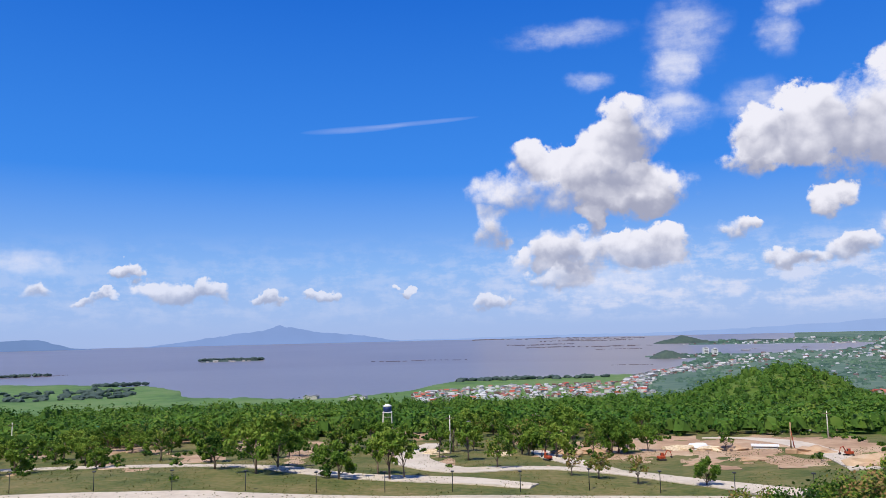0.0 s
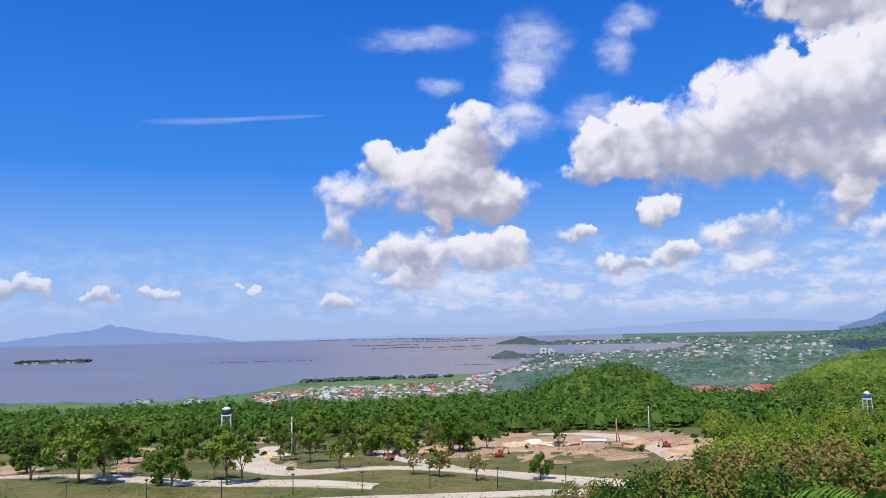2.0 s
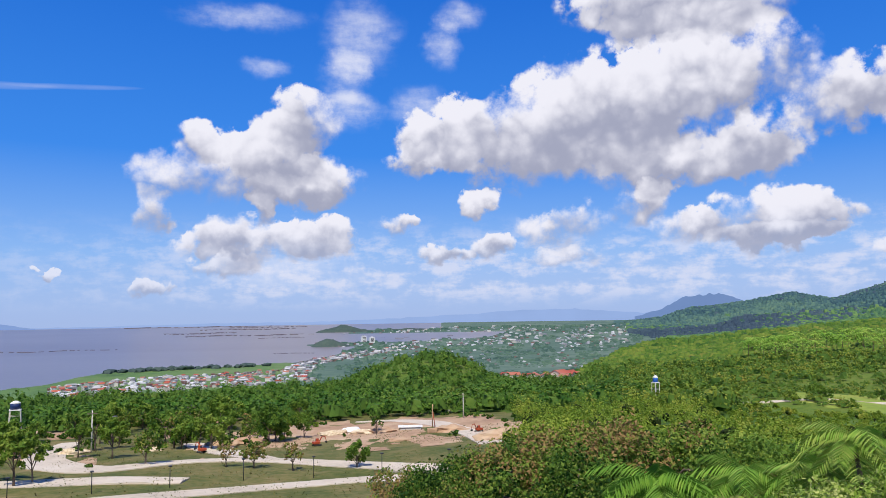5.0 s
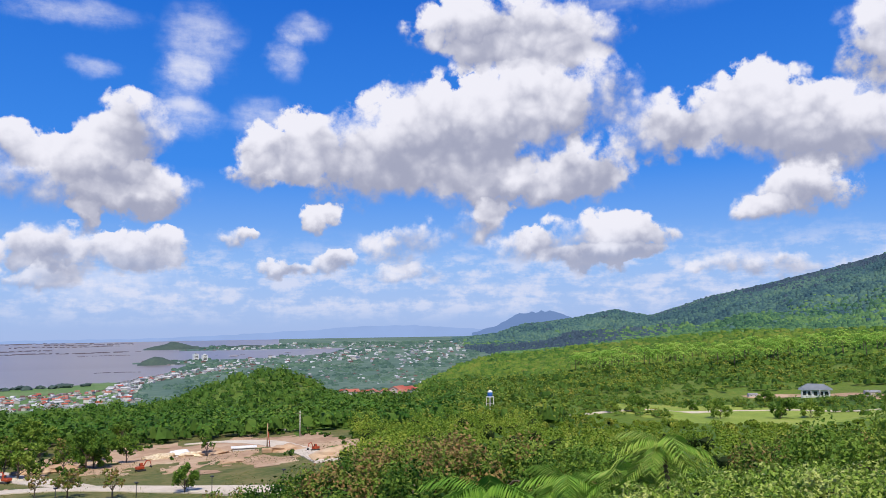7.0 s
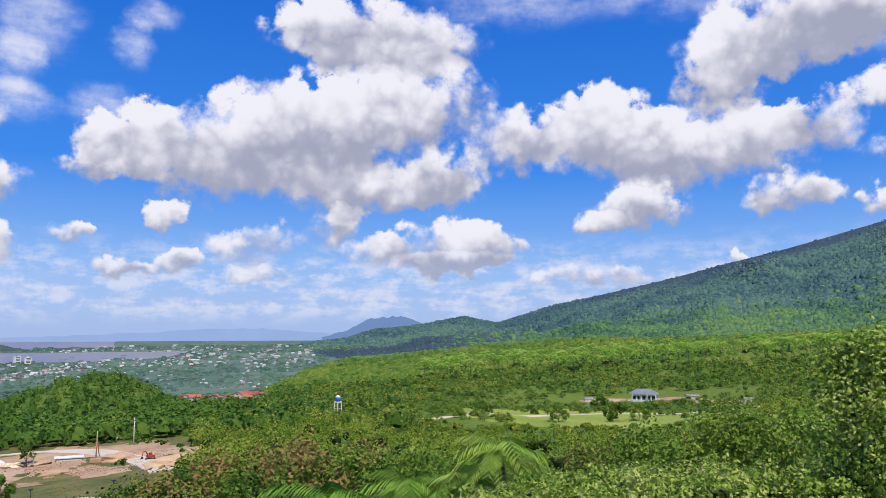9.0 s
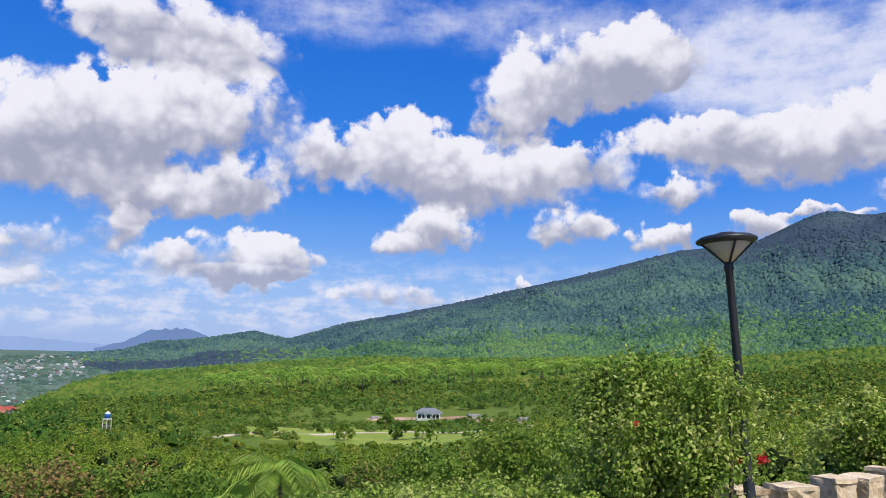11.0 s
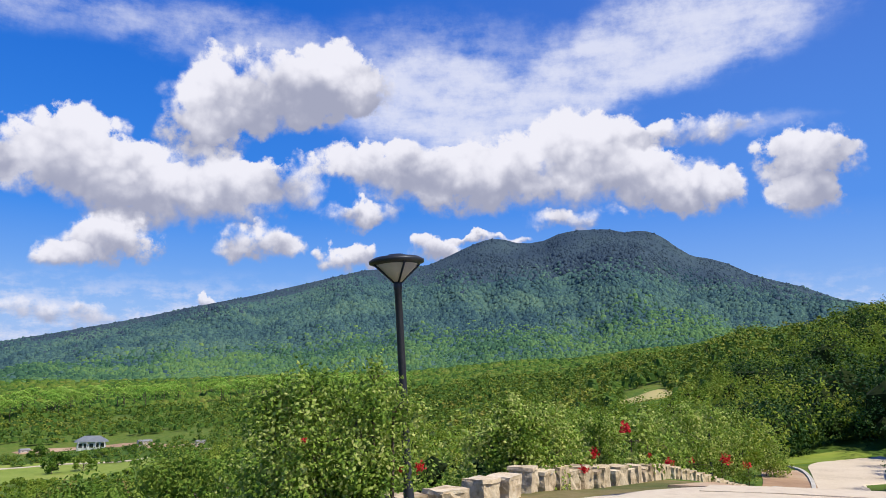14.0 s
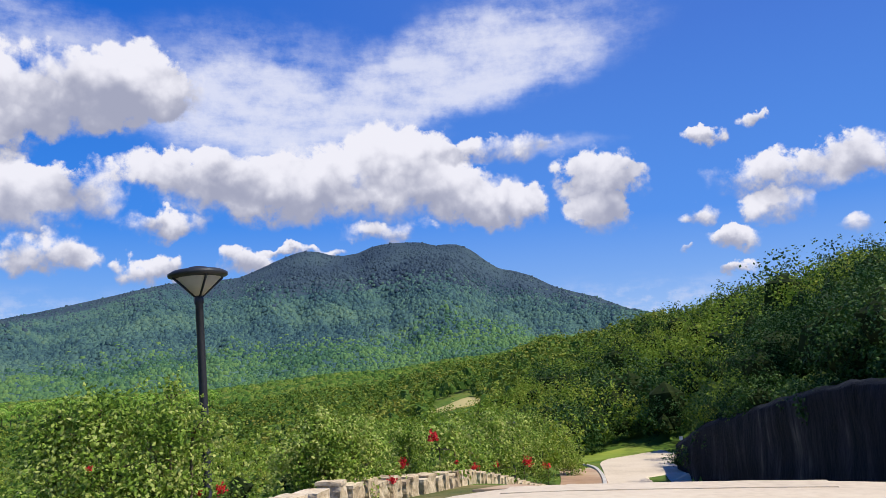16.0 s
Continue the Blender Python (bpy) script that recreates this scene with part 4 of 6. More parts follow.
V, F = np.vstack([V1, V2]), np.vstack([F1, F2 + len(V1)])
own = np.concatenate([np.repeat(np.arange(len(r)), len(DOME[1])), rep, rep])
hill = (a + 2.5 * rng.randn(len(r)) < 37)[own]
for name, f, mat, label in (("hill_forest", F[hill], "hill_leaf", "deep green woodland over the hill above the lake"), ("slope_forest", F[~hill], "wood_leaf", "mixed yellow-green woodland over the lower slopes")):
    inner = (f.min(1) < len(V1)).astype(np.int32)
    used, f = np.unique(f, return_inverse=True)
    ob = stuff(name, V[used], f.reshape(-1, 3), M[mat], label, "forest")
    # hearts take the shade-dark green
    ob.data.materials.append(M["leaf_shade"])
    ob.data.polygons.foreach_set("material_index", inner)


# ---- near slopes: thick scrub, too many plants to count ----
def scrub(name, count, az0, az1, r0, r1, keep, radius, per, leaf, mat, label, seed, tall=0.9, heart=0.36):
    rng = np.random.RandomState(seed)
    a = az0 + (az1 - az0) * rng.rand(count)
    r = np.sqrt(r0 ** 2 + (r1 ** 2 - r0 ** 2) * rng.rand(count))
    ok = keep(a, r)
    a, r = a[ok], r[ok]
    s = radius * (0.55 + 0.9 * rng.rand(len(r)))
    s = np.where((a > 43) & (a < 70) & (r > 100), s * np.interp(r, [100, 140], [0.8, 0.4]), s)
    at = xyz(a, r, ground(a, r) + s * tall * 0.75)
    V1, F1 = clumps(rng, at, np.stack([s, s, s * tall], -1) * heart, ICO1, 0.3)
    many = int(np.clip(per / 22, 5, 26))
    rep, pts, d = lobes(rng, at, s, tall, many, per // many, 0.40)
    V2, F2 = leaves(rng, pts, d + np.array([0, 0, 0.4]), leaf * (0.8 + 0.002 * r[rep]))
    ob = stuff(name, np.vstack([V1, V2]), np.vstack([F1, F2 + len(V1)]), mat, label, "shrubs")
    # the solid hearts get the shade colour, so gaps between leaves look dark
    ob.data.materials.append(M["heart_shade"])
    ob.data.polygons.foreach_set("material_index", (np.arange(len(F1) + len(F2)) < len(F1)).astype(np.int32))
    return ob


def scrub_ok(a, r):
    stones = (a > 70) & (a < 108) & (r < np.interp(a, [70, 84, 95, 106, 110], [12, 12.5, 18, 47, 70]))
    road = (a > 107) & (a < 118.5) & (r < np.interp(a, [107, 109.8, 113, 118.5], [60, 77, 79, 60]))
    wall = (a >= 116) & (r < np.interp(a, [116, 119, 123, 129, 138, 150], [60, 47, 32, 21, 17, 16]))
    tower = (np.abs(a - 39.7) < 0.5) & (r > 198)
    lawn = tower | ((a > 49) & (a < 66) & (r > 198))
    tan_field = ((a - 100.4) / 2.4) ** 2 + ((r - 205) / 45) ** 2 < 1
    return ~(stones | road | wall | lawn | tan_field)


scrub("slope_scrub", 1150, 30, 108, 42, 215, lambda a, r: scrub_ok(a, r) & (r > np.interp(a, [30, 50, 108], [60, 45, 30])), 2.1, 300, 0.2, M["scrub_leaf"], "dense sunlit green scrub on the slope", 21)
scrub("near_scrub", 300, 46, 112, 14, 48, lambda a, r: scrub_ok(a, r) & (r > np.interp(a, [46, 72, 80], [17, 17, 13])), 1.0, 600, 0.072, M["shrub_leaf"], "leafy light green shrubs below the verge", 22, 0.85, 0.22)
scrub("pale_brush", 26, 39.5, 46, 22, 34, lambda a, r: r > 20, 0.9, 600, 0.075, M["shrub_leaf"], "pale green speckled brush among the browning trees", 36, 1.1, 0.22)
scrub("verge_scrub", 150, 36, 74, 9.0, 12.5, lambda a, r: r > 8.2, 0.3, 300, 0.045, M["shrub_leaf"], "low leafy brush along the edge of the slope", 35, 0.7, 0.2)
scrub("hill_trees", 170, 107, 140, 74, 200, scrub_ok, 3.2, 480, 0.24, M["dark_leaf"], "dense dark green trees on the hillside", 23, 1.05, 0.5)
scrub("hill_trees", 230, 105, 132, 74, 200, scrub_ok, 2.9, 460, 0.22, M["scrub_leaf"], "yellow-green broadleaf trees on the hillside", 27, 1.0)
scrub("cutting_trees", 100, 112, 146, 17, 66, lambda a, r: scrub_ok(a, r) & (r > np.interp(a, [122, 128, 146], [20, 25, 25])), 1.75, 1250, 0.1, M["dark_leaf"], "dark leafy trees crowding over the cutting", 25, 1.1, 0.5)
scrub("cutting_trees", 55, 112, 146, 17, 66, lambda a, r: scrub_ok(a, r) & (r > np.interp(a, [122, 128, 146], [24, 27, 27])), 1.4, 1000, 0.1, M["scrub_leaf"], "fresh green trees among the darker ones over the cutting", 28, 1.05, 0.45)
scrub("cutting_brush", 420, 115, 150, 13, 64, lambda a, r: np.abs(r - np.interp(a, [115, 118.2, 120.2, 123, 126.4, 130, 138, 150], [58, 46, 37, 28.5, 22.2, 18.5, 15.3, 13.3]) - 5.0) < 4.2, 0.95, 420, 0.1, M["dark_leaf"], "dark brush hanging over the top of the rock", 26, 0.8)
scrub("verge_brush", 120, 105.5, 116, 62, 104, lambda a, r: r > np.interp(a, [105.5, 108, 109.5, 114, 116], [62, 66, 73, 79, 77]), 1.7, 420, 0.18, M["dark_leaf"], "dark leafy brush behind the grass island", 29, 1.1)
scrub("field_bushes", 1000, -36, 30, 70, 205, lambda a, r: ((lattice(a * 0.7, r * 0.05, 90) > -0.1) & (r > 128) & (((a - 20.5) / 7.2) ** 2 + ((r - 146) / 32) ** 2 > 1)) | (lattice(a * 1.1, r * 0.09, 91) > 0.72), 0.75, 60, 0.28, M["dry_leaf"], "low browning bushes dotted over the fields", 24, 0.7)
rng = np.random.RandomState(61)
ga, gr = -40 + 75 * rng.rand(26000), np.sqrt(45 ** 2 + (150 ** 2 - 45 ** 2) * rng.rand(26000))
ok = lattice(ga * 0.9, gr * 0.08, 92) > -0.25
ga, gr = ga[ok], gr[ok]
V, F = leaves(rng, xyz(ga, gr, ground(ga, gr) + 0.12), rng.randn(len(ga), 3) * 0.5 + np.array([0, 0, 1.0]), np.full(len(ga), 0.13), 1.6, 0.25)
stuff("rough_grass_tufts", V, F, M["grass"], "tufts of rough drying grass over the fields", "grass")


# ---- trees as things ----
def tree_kind(seed, height, spread, mat, count=650, leaf=0.34, bare=0.35):
    """Meshes of one kind of tree: trunk with limbs, and a gappy crown of leaves."""
    rng = np.random.RandomState(seed)
    bm = bmesh.new()
    bend = rng.randn(2) * 0.25
    top = height * 0.62
    path = [(bend[0] * f * f, bend[1] * f * f, top * f) for f in (0, 0.3, 0.65, 1)]
    tube(bm, path, [0.17, 0.13, 0.09, 0.05], 7)
    centres, radii = [], []
    for i in range(9):
        ang, f = i * 2.4 + rng.rand(), bare + (0.95 - bare) * rng.rand()
        z0 = top * f
        reach = spread * (0.45 + 0.5 * rng.rand())
        end = Vector((math.cos(ang) * reach, math.sin(ang) * reach, min(height * 0.93, z0 + height * (0.14 + 0.28 * rng.rand()))))
        root = Vector((bend[0] * f * f, bend[1] * f * f, z0))
        tube(bm, [root, root.lerp(end, 0.5) + Vector((0, 0, 0.12 * height * rng.rand())), end], [0.07, 0.045, 0.02], 5)
        centres.append(end[:])
        radii.append(spread * (0.26 + 0.2 * rng.rand()))
    centres.append((bend[0], bend[1], height * 0.82))
    radii.append(spread * 0.42)
    wood = bpy.data.meshes.new("trunk")
    bm.to_mesh(wood)
    bm.free()
    wood.materials.append(M["bark"])
    p, d = crown_points(rng, centres, radii, count, 0.35)
    V, F = leaves(rng, p, d, np.full(count, leaf))
    return wood, fast_mesh("crown", V, F, mat)


KINDS = {
    "broad": tree_kind(1, 6.6, 3.3, M["leaf"], 2200, 0.3, 0.12),
    "round": tree_kind(2, 6.0, 2.7, M["leaf"], 1900, 0.28, 0.15),
    "tall": tree_kind(3, 7.6, 2.4, M["leaf"], 1600, 0.29, 0.25),
    "thin": tree_kind(4, 5.6, 2.5, M["dry_leaf"], 1100, 0.27, 0.2),
    "sparse": tree_kind(5, 5.2, 2.2, M["dry_leaf"], 420, 0.30),
    "brown": tree_kind(6, 5.6, 2.9, M["dry_leaf"], 9000, 0.095, 0.2),
    "bushy": tree_kind(7, 4.6, 3.0, M["dry_leaf"], 8500, 0.092, 0.15),
    "green": tree_kind(8, 5.0, 3.0, M["leaf"], 9000, 0.095, 0.15),
}
WORDS = {"broad": "broad dark green field tree with a dense crown", "round": "round-headed green field tree on a short trunk",
         "tall": "tall narrow green tree with a bare lower trunk", "thin": "thin browning tree with gaps in its crown",
         "sparse": "small sparse tree with few brown leaves", "brown": "bushy tree with browning seed heads on the slope",
         "bushy": "low spreading tree with drying brown leaves", "green": "leafy bright green tree on the slope"}


def tree(kind, az, r, size=1.0, turn=0.0, sink=0.15):
    place = Matrix.Translation(spot(az, r, -sink)) @ Matrix.Rotation(turn, 4, "Z") @ Matrix.Scale(size, 4)
    ob = new("tree")
    tagged(ob, WORDS[kind], "tree", "trees of the fields" if r > 70 else "trees below the verge")
    ob.matrix_world = place
    wood, crown = KINDS[kind]
    part("trunk", wood, None, ob)
    part("crown", crown, None, ob)
    return ob


# the trees that stand out: kind, bearing, dip of the foot, size
for kind, az, dip, size in [("broad", -13.7, -9.4, 1.1), ("broad", -12.2, -9.1, 0.95), ("round", -7.9, -10.1, 0.85), ("round", -8.9, -9.8, 0.7), ("tall", -4.25, -10.3, 0.92), ("tall", -5.1, -9.9, 0.8), ("tall", -3.2, -10.2, 0.75),
                            ("round", -21.9, -7.45, 0.85), ("round", -19.4, -7.6, 0.8), ("thin", -16.5, -8.9, 0.95), ("thin", -28.8, -7.4, 0.9), ("tall", -24.9, -7.4, 0.8), ("thin", 10.8, -10.4, 0.62), ("sparse", 13.5, -10.7, 0.65),
                            ("round", 18.1, -10.7, 0.62), ("sparse", 8.9, -10.2, 0.55), ("tall", 1.5, -9.1, 0.85), ("thin", 3.6, -9.65, 0.85), ("tall", 0.4, -8.5, 0.9), ("round", 5.9, -8.8, 0.8), ("tall", -0.6, -8.9, 0.75), ("round", 12.6, -8.6, 0.85), ("broad", 14.3, -8.5, 0.7), ("sparse", 19.5, -8.4, 0.7)]:
    tree(kind, az, on_ground(az, dip), size, az)
rng = np.random.RandomState(70)
made = 0
while made < 110:
    az, r = -36 + 50 * rng.rand(), 128 + 75 * rng.rand()
    if ((az - 20.5) / 7.5) ** 2 + ((r - 146) / 34) ** 2 < 1 or abs(az + 2.2) < 1.6 and r < 150:
        continue
    tree(["broad", "round", "tall", "thin", "thin", "sparse", "round"][rng.randint(7)], az, r, 0.5 + 0.6 * rng.rand(), rng.rand() * 6)
    made += 1
# brown and green trees on the steep slope just below the verge: bearing, distance, rise of the top
for kind, az, r, top in [("bushy", 22.5, 36, -8.6), ("brown", 25.0, 34, -8.0), ("bushy", 27.3, 32, -7.2), ("brown", 29.3, 33, -6.6), ("brown", 31.4, 31, -6.1), ("brown", 33.4, 33, -6.4), ("green", 35.4, 30, -7.2),
                         ("brown", 37.2, 32, -7.0), ("brown", 39.6, 30, -6.4), ("green", 42.0, 33, -7.6), ("bushy", 44.5, 28, -8.4), ("green", 48.0, 30, -8.0), ("green", 51.0, 36, -7.0), ("bushy", 54.2, 30, -8.1), ("green", 56.5, 33, -7.3),
                         ("bushy", 58.5, 30, -7.0), ("brown", 60.5, 34, -6.7), ("green", 64.0, 32, -6.4), ("green", 67.0, 30, -4.9), ("green", 69.8, 27, -5.0), ("green", 72.2, 30, -5.2), ("bushy", 26.2, 27, -9.6), ("bushy", 30.5, 26, -9.4), ("bushy", 34.4, 25, -9.8), ("green", 38.5, 25, -9.6),
                         ("bushy", 23.6, 30, -10.4)]:
    top -= 1.9 * (int(az * 7) % 2) * (az < 60)
    full = {"brown": 5.6, "bushy": 4.6, "green": 5.0}[kind]
    height = r * math.tan(radians(top)) + EYE - float(ground(az, r))
    tree(kind, az, r, max(0.45, height / full), az * 3)


# ---- palms ----
def palm_meshes(seed, height, reach, fronds, leaflets):
    rng = np.random.RandomState(seed)
    bm = bmesh.new()
    tube(bm, [(0, 0, -0.3), (0.1, 0, height * 0.5), (0.3, 0.1, height)], [0.14, 0.11, 0.09], 7)
    wood = bpy.data.meshes.new("trunk")
    bm.to_mesh(wood)
    bm.free()
    wood.materials.append(M["bark"])
    P, O, T = [], [], []
    for i in range(fronds):
        ang, rise = i * 2.4, 0.9 - 1.2 * (i / fronds)
        for j in range(leaflets):
            f = (j + 1) / leaflets
            x = reach * f
            z = reach * (rise * f - (0.75 + 0.2 * rng.rand()) * f * f)
            for side in (-1, 1):
                w = side * reach * 0.13 * math.sin(math.pi * min(1, f * 0.85 + 0.12))
                P.append((0.3 + x * math.cos(ang) - w * math.sin(ang), 0.1 + x * math.sin(ang) + w * math.cos(ang), height + z - abs(w) * 0.5))
                T.append((-side * math.sin(ang) + 0.7 * math.cos(ang), side * math.cos(ang) + 0.7 * math.sin(ang), -0.5))
    P, T = np.array(P), np.array(T)
    T /= np.linalg.norm(T, axis=1, keepdims=True)
    n = len(P)
    L, W = reach * 0.17, reach * 0.9 / leaflets * 0.5
    B = np.cross(T, np.tile([0, 0, 1.0], (n, 1)))
    B /= np.linalg.norm(B, axis=1, keepdims=True)
    V = np.stack([P - T * L, P + B * W, P + T * L - [0, 0, L * 0.3], P - B * W], 1).reshape(-1, 3)
    q = (np.arange(n) * 4)[:, None]
    F = np.concatenate([q + np.array([[0, 1, 2]]), q + np.array([[0, 2, 3]])])
    return wood, fast_mesh("crown", V, F, M["palm_leaf"])


FAR_PALM, NEAR_PALM = palm_meshes(3, 7.0, 3.4, 12, 5), palm_meshes(5, 3.6, 2.3, 16, 26)


def palm(meshes, az, r, size, label, group, turn=0.0):
    ob = tagged(new("palm_tree"), label, "palm tree", group)
    ob.matrix_world = Matrix.Translation(spot(az, r)) @ Matrix.Rotation(turn, 4, "Z") @ Matrix.Scale(size, 4)
    part("trunk", meshes[0], None, ob)
    part("crown", meshes[1], None, ob)


rng = np.random.RandomState(8)
for i in range(190):
    az = 46 + 38 * rng.rand()
    dip = np.interp(az, [46, 56, 62, 72, 84], [-2.7, -2.1, -1.55, -0.9, -0.6]) - 0.9 * rng.rand() ** 1.5
    palm(FAR_PALM, az, on_ground(az, dip), 1.5 + 0.6 * rng.rand(), "slender coconut palm standing in the plantation", "coconut palms", rng.rand() * 6)
for az, r, top in [(40.0, 16, -10.0), (45.5, 16.5, -9.5), (48.8, 16, -9.0), (52.0, 15, -9.8)]:
    height = r * math.tan(radians(top)) + EYE - float(ground(az, r))
    palm(NEAR_PALM, az, r, max(0.4, height / 4.3), "young feathery palm bending in the wind", "young palms", az)


# ---- flowering shrubs by the road ----
def shrub(name, lumps, count, leaf, label, seed, blooms=()):
    """A shrub of lumps (bearing, distance, rise of the middle, radius) with clusters of red flowers (bearing, rise, distance)."""
    rng = np.random.RandomState(seed)
    lumps = lumps + [(a, r, e - 40 / r * 1.1, q * 0.85) for a, r, e, q in lumps if e < -2.5]
    foot = spot(lumps[0][0], lumps[0][1])
    ob = thing(name, foot, label, "shrub")
    centres = [(polar(a, r, EYE + r * math.tan(radians(e))) - foot)[:] for a, r, e, _ in lumps]
    radii = [q[3] for q in lumps]
    p, d = crown_points(rng, centres, radii, count, 0.55)
    p += 0.06 * rng.randn(*p.shape)
    # shoots that stick out beyond the rest
    shoots = rng.choice(count, 90)
    reach = rng.rand(90, 1, 1) * leaf * 7
    along = p[shoots][:, None] + (d[shoots] + 0.4 * rng.randn(90, 3))[:, None] * np.linspace(0, 1, 16)[None, :, None] * reach
    p = np.concatenate([p, along.reshape(-1, 3) + leaf * 0.3 * rng.randn(90 * 16, 3)])
    d = np.concatenate([d, np.repeat(d[shoots], 16, 0)])
    count = len(p)
    V, F = leaves(rng, p, d, np.full(count, leaf), 1.5, 0.7)
    part("foliage", fast_mesh("foliage", V, F, M["shrub_leaf"]), None, ob)
    for c, q in zip(centres, radii):
        bm = bmesh.new()
        c = Vector(c)
        w = c + foot
        low = float(ground(math.degrees(math.atan2(w.x, w.y)), math.hypot(w.x, w.y))) - foot.z - 0.2
        tube(bm, [(c.x, c.y, min(low, c.z - 0.3)), (c.x + 0.04, c.y, c.z * 0.6 + low * 0.4), c], [0.035, 0.025, 0.01], 5)
        for i in range(6):
            e = c + Vector(rng.randn(3)) * q * 0.3
            tube(bm, [c - Vector((0, 0, 0.1)), c.lerp(e, 0.6), e], [0.012, 0.008, 0.004], 4)
        part("stem", bm, M["bark"], ob)
    for a, e, r, size in blooms:
        c = np.array((polar(a, r, EYE + r * math.tan(radians(e))) - foot)[:])
        size = size * 0.65
        c = c - np.array(polar(a, 0.45 + size * 2)[:])
        p = c + rng.randn(60, 3) * size * 0.95
        V, F = leaves(rng, p, p - c, np.full(60, size * 1.1), 1.1, 0.6)
        part("flower_cluster", fast_mesh("flower_cluster", V, F, M["flower"]), None, ob, "bright red flower cluster")
    return ob


shrub("flowering_shrub", [(77.5, 10.3, -4.0, 0.85), (74.6, 10.3, -4.6, 0.62), (80.4, 10.2, -3.8, 0.68), (76.2, 10.3, -2.0, 0.52), (79.8, 10.2, -1.4, 0.48), (82.4, 10.0, -2.2, 0.36), (73.8, 10.4, -2.4, 0.34), (77.8, 10.2, -7.0, 0.8), (74.5, 10.2, -7.5, 0.6), (81.2, 10.1, -6.8, 0.55), (81.0, 10.1, 0.1, 0.2), (76.6, 10.3, -0.6, 0.2), (74.2, 10.4, -1.0, 0.15)],
      30000, 0.037, "tall bougainvillea shrub with pale green sunlit leaves", 31, [(84.3, -5.85, 10.6, 0.045), (83.0, -6.0, 10.5, 0.03), (76.3, -4.1, 9.5, 0.02)])
shrub("hedge_shrub", [(91.0, 15.2, -3.5, 0.62), (89.4, 15.0, -4.6, 0.5), (93.0, 15.8, -3.6, 0.65), (91.2, 15.2, -5.4, 0.6), (95.0, 18.4, -4.2, 0.66), (97.0, 20.6, -4.2, 0.75), (93.4, 15.8, -5.4, 0.55), (90.6, 15.2, -2.2, 0.3)],
      23000, 0.047, "leafy roadside hedge shrub with red flowers", 32, [(96.6, -5.08, 19.2, 0.085), (98.8, -3.4, 20.2, 0.1), (95.8, -6.1, 15.9, 0.06)])
shrub("hedge_shrub", [(99.2, 23.4, -4.2, 0.95), (101.4, 28, -4.4, 1.05), (103.4, 34, -4.4, 1.25), (105.2, 42, -4.6, 1.45), (106.9, 50, -4.9, 1.5), (108.3, 56, -5.1, 1.3), (100.3, 25, -3.6, 0.7), (104.3, 38, -3.2, 1.15), (106.0, 47, -3.5, 1.5), (108.0, 56, -4.3, 1.4), (102.2, 31, -3.4, 1.05)],
      24000, 0.085, "long flowering hedge running down beside the road", 33, [(101.6, -5.7, 27, 0.11), (105.5, -5.3, 40, 0.18), (106.7, -5.7, 46, 0.18), (103.2, -5.5, 32, 0.09), (100.4, -5.2, 24.6, 0.06)])


# ---- lamp posts ----
def lamp_post(az, r, height, scale, lean, label):
    ob = thing("street_lamp", spot(az, r), label, "street lamp", "street lamps")
    ob.matrix_world = ob.matrix_world @ Matrix.Rotation(radians(az), 4, Vector((0, 0, -1))) @ Matrix.Rotation(radians(lean), 4, "Y")
    neck = height - 0.36 * scale
    bm = bmesh.new()
    lathe(bm, [(0.13, -0.1), (0.13, 0.04), (0.075, 0.07), (0.07, 0.5), (0.058, 0.55), (0.05, neck - 0.12), (0.062, neck - 0.1), (0.062, neck - 0.03), (0.045, neck)], 16)
    part("post", bm, M["iron"], ob)
    bm = bmesh.new()
    lathe(bm, [(0.055 * scale, neck), (0.30 * scale, neck + 0.24 * scale), (0.29 * scale, neck + 0.25 * scale)], 28)
    part("diffuser", bm, M["lamp_glass"], ob, "frosted cream cone diffuser")
    for i in range(4):
        bm = bmesh.new()
        c, s = math.cos(i * math.pi / 2 + 0.35), math.sin(i * math.pi / 2 + 0.35)
        tube(bm, [(0.05 * c * scale, 0.05 * s * scale, neck - 0.01), (0.34 * c * scale, 0.34 * s * scale, neck + 0.25 * scale)], [0.016 * scale, 0.016 * scale], 6)
        part("rib", bm, M["iron"], ob)
    bm = bmesh.new()
    lathe(bm, [(0.29 * scale, neck + 0.235 * scale), (0.385 * scale, neck + 0.265 * scale), (0.39 * scale, neck + 0.30 * scale), (0.33 * scale, neck + 0.335 * scale), (0.15 * scale, neck + 0.36 * scale), (0.12 * scale, neck + 0.385 * scale), (0.02 * scale, neck + 0.39 * scale)], 32)
    part("hood", bm, M["iron"], ob, "shallow dark metal hood")
    return ob


lamp_r = 11.0
lamp_h = EYE + lamp_r * math.tan(radians(8.75)) - float(ground(84.6, lamp_r))
lamp_post(83.7, lamp_r, lamp_h, 1.0, -3.6, "dark grey street lamp with cone-shaped glass on the verge")
lamp_post(104.5, 39, EYE + 39 * math.tan(radians(-2.7)) - float(ground(104.5, 39)), 0.9, 0, "distant dark street lamp rising from the hedge")


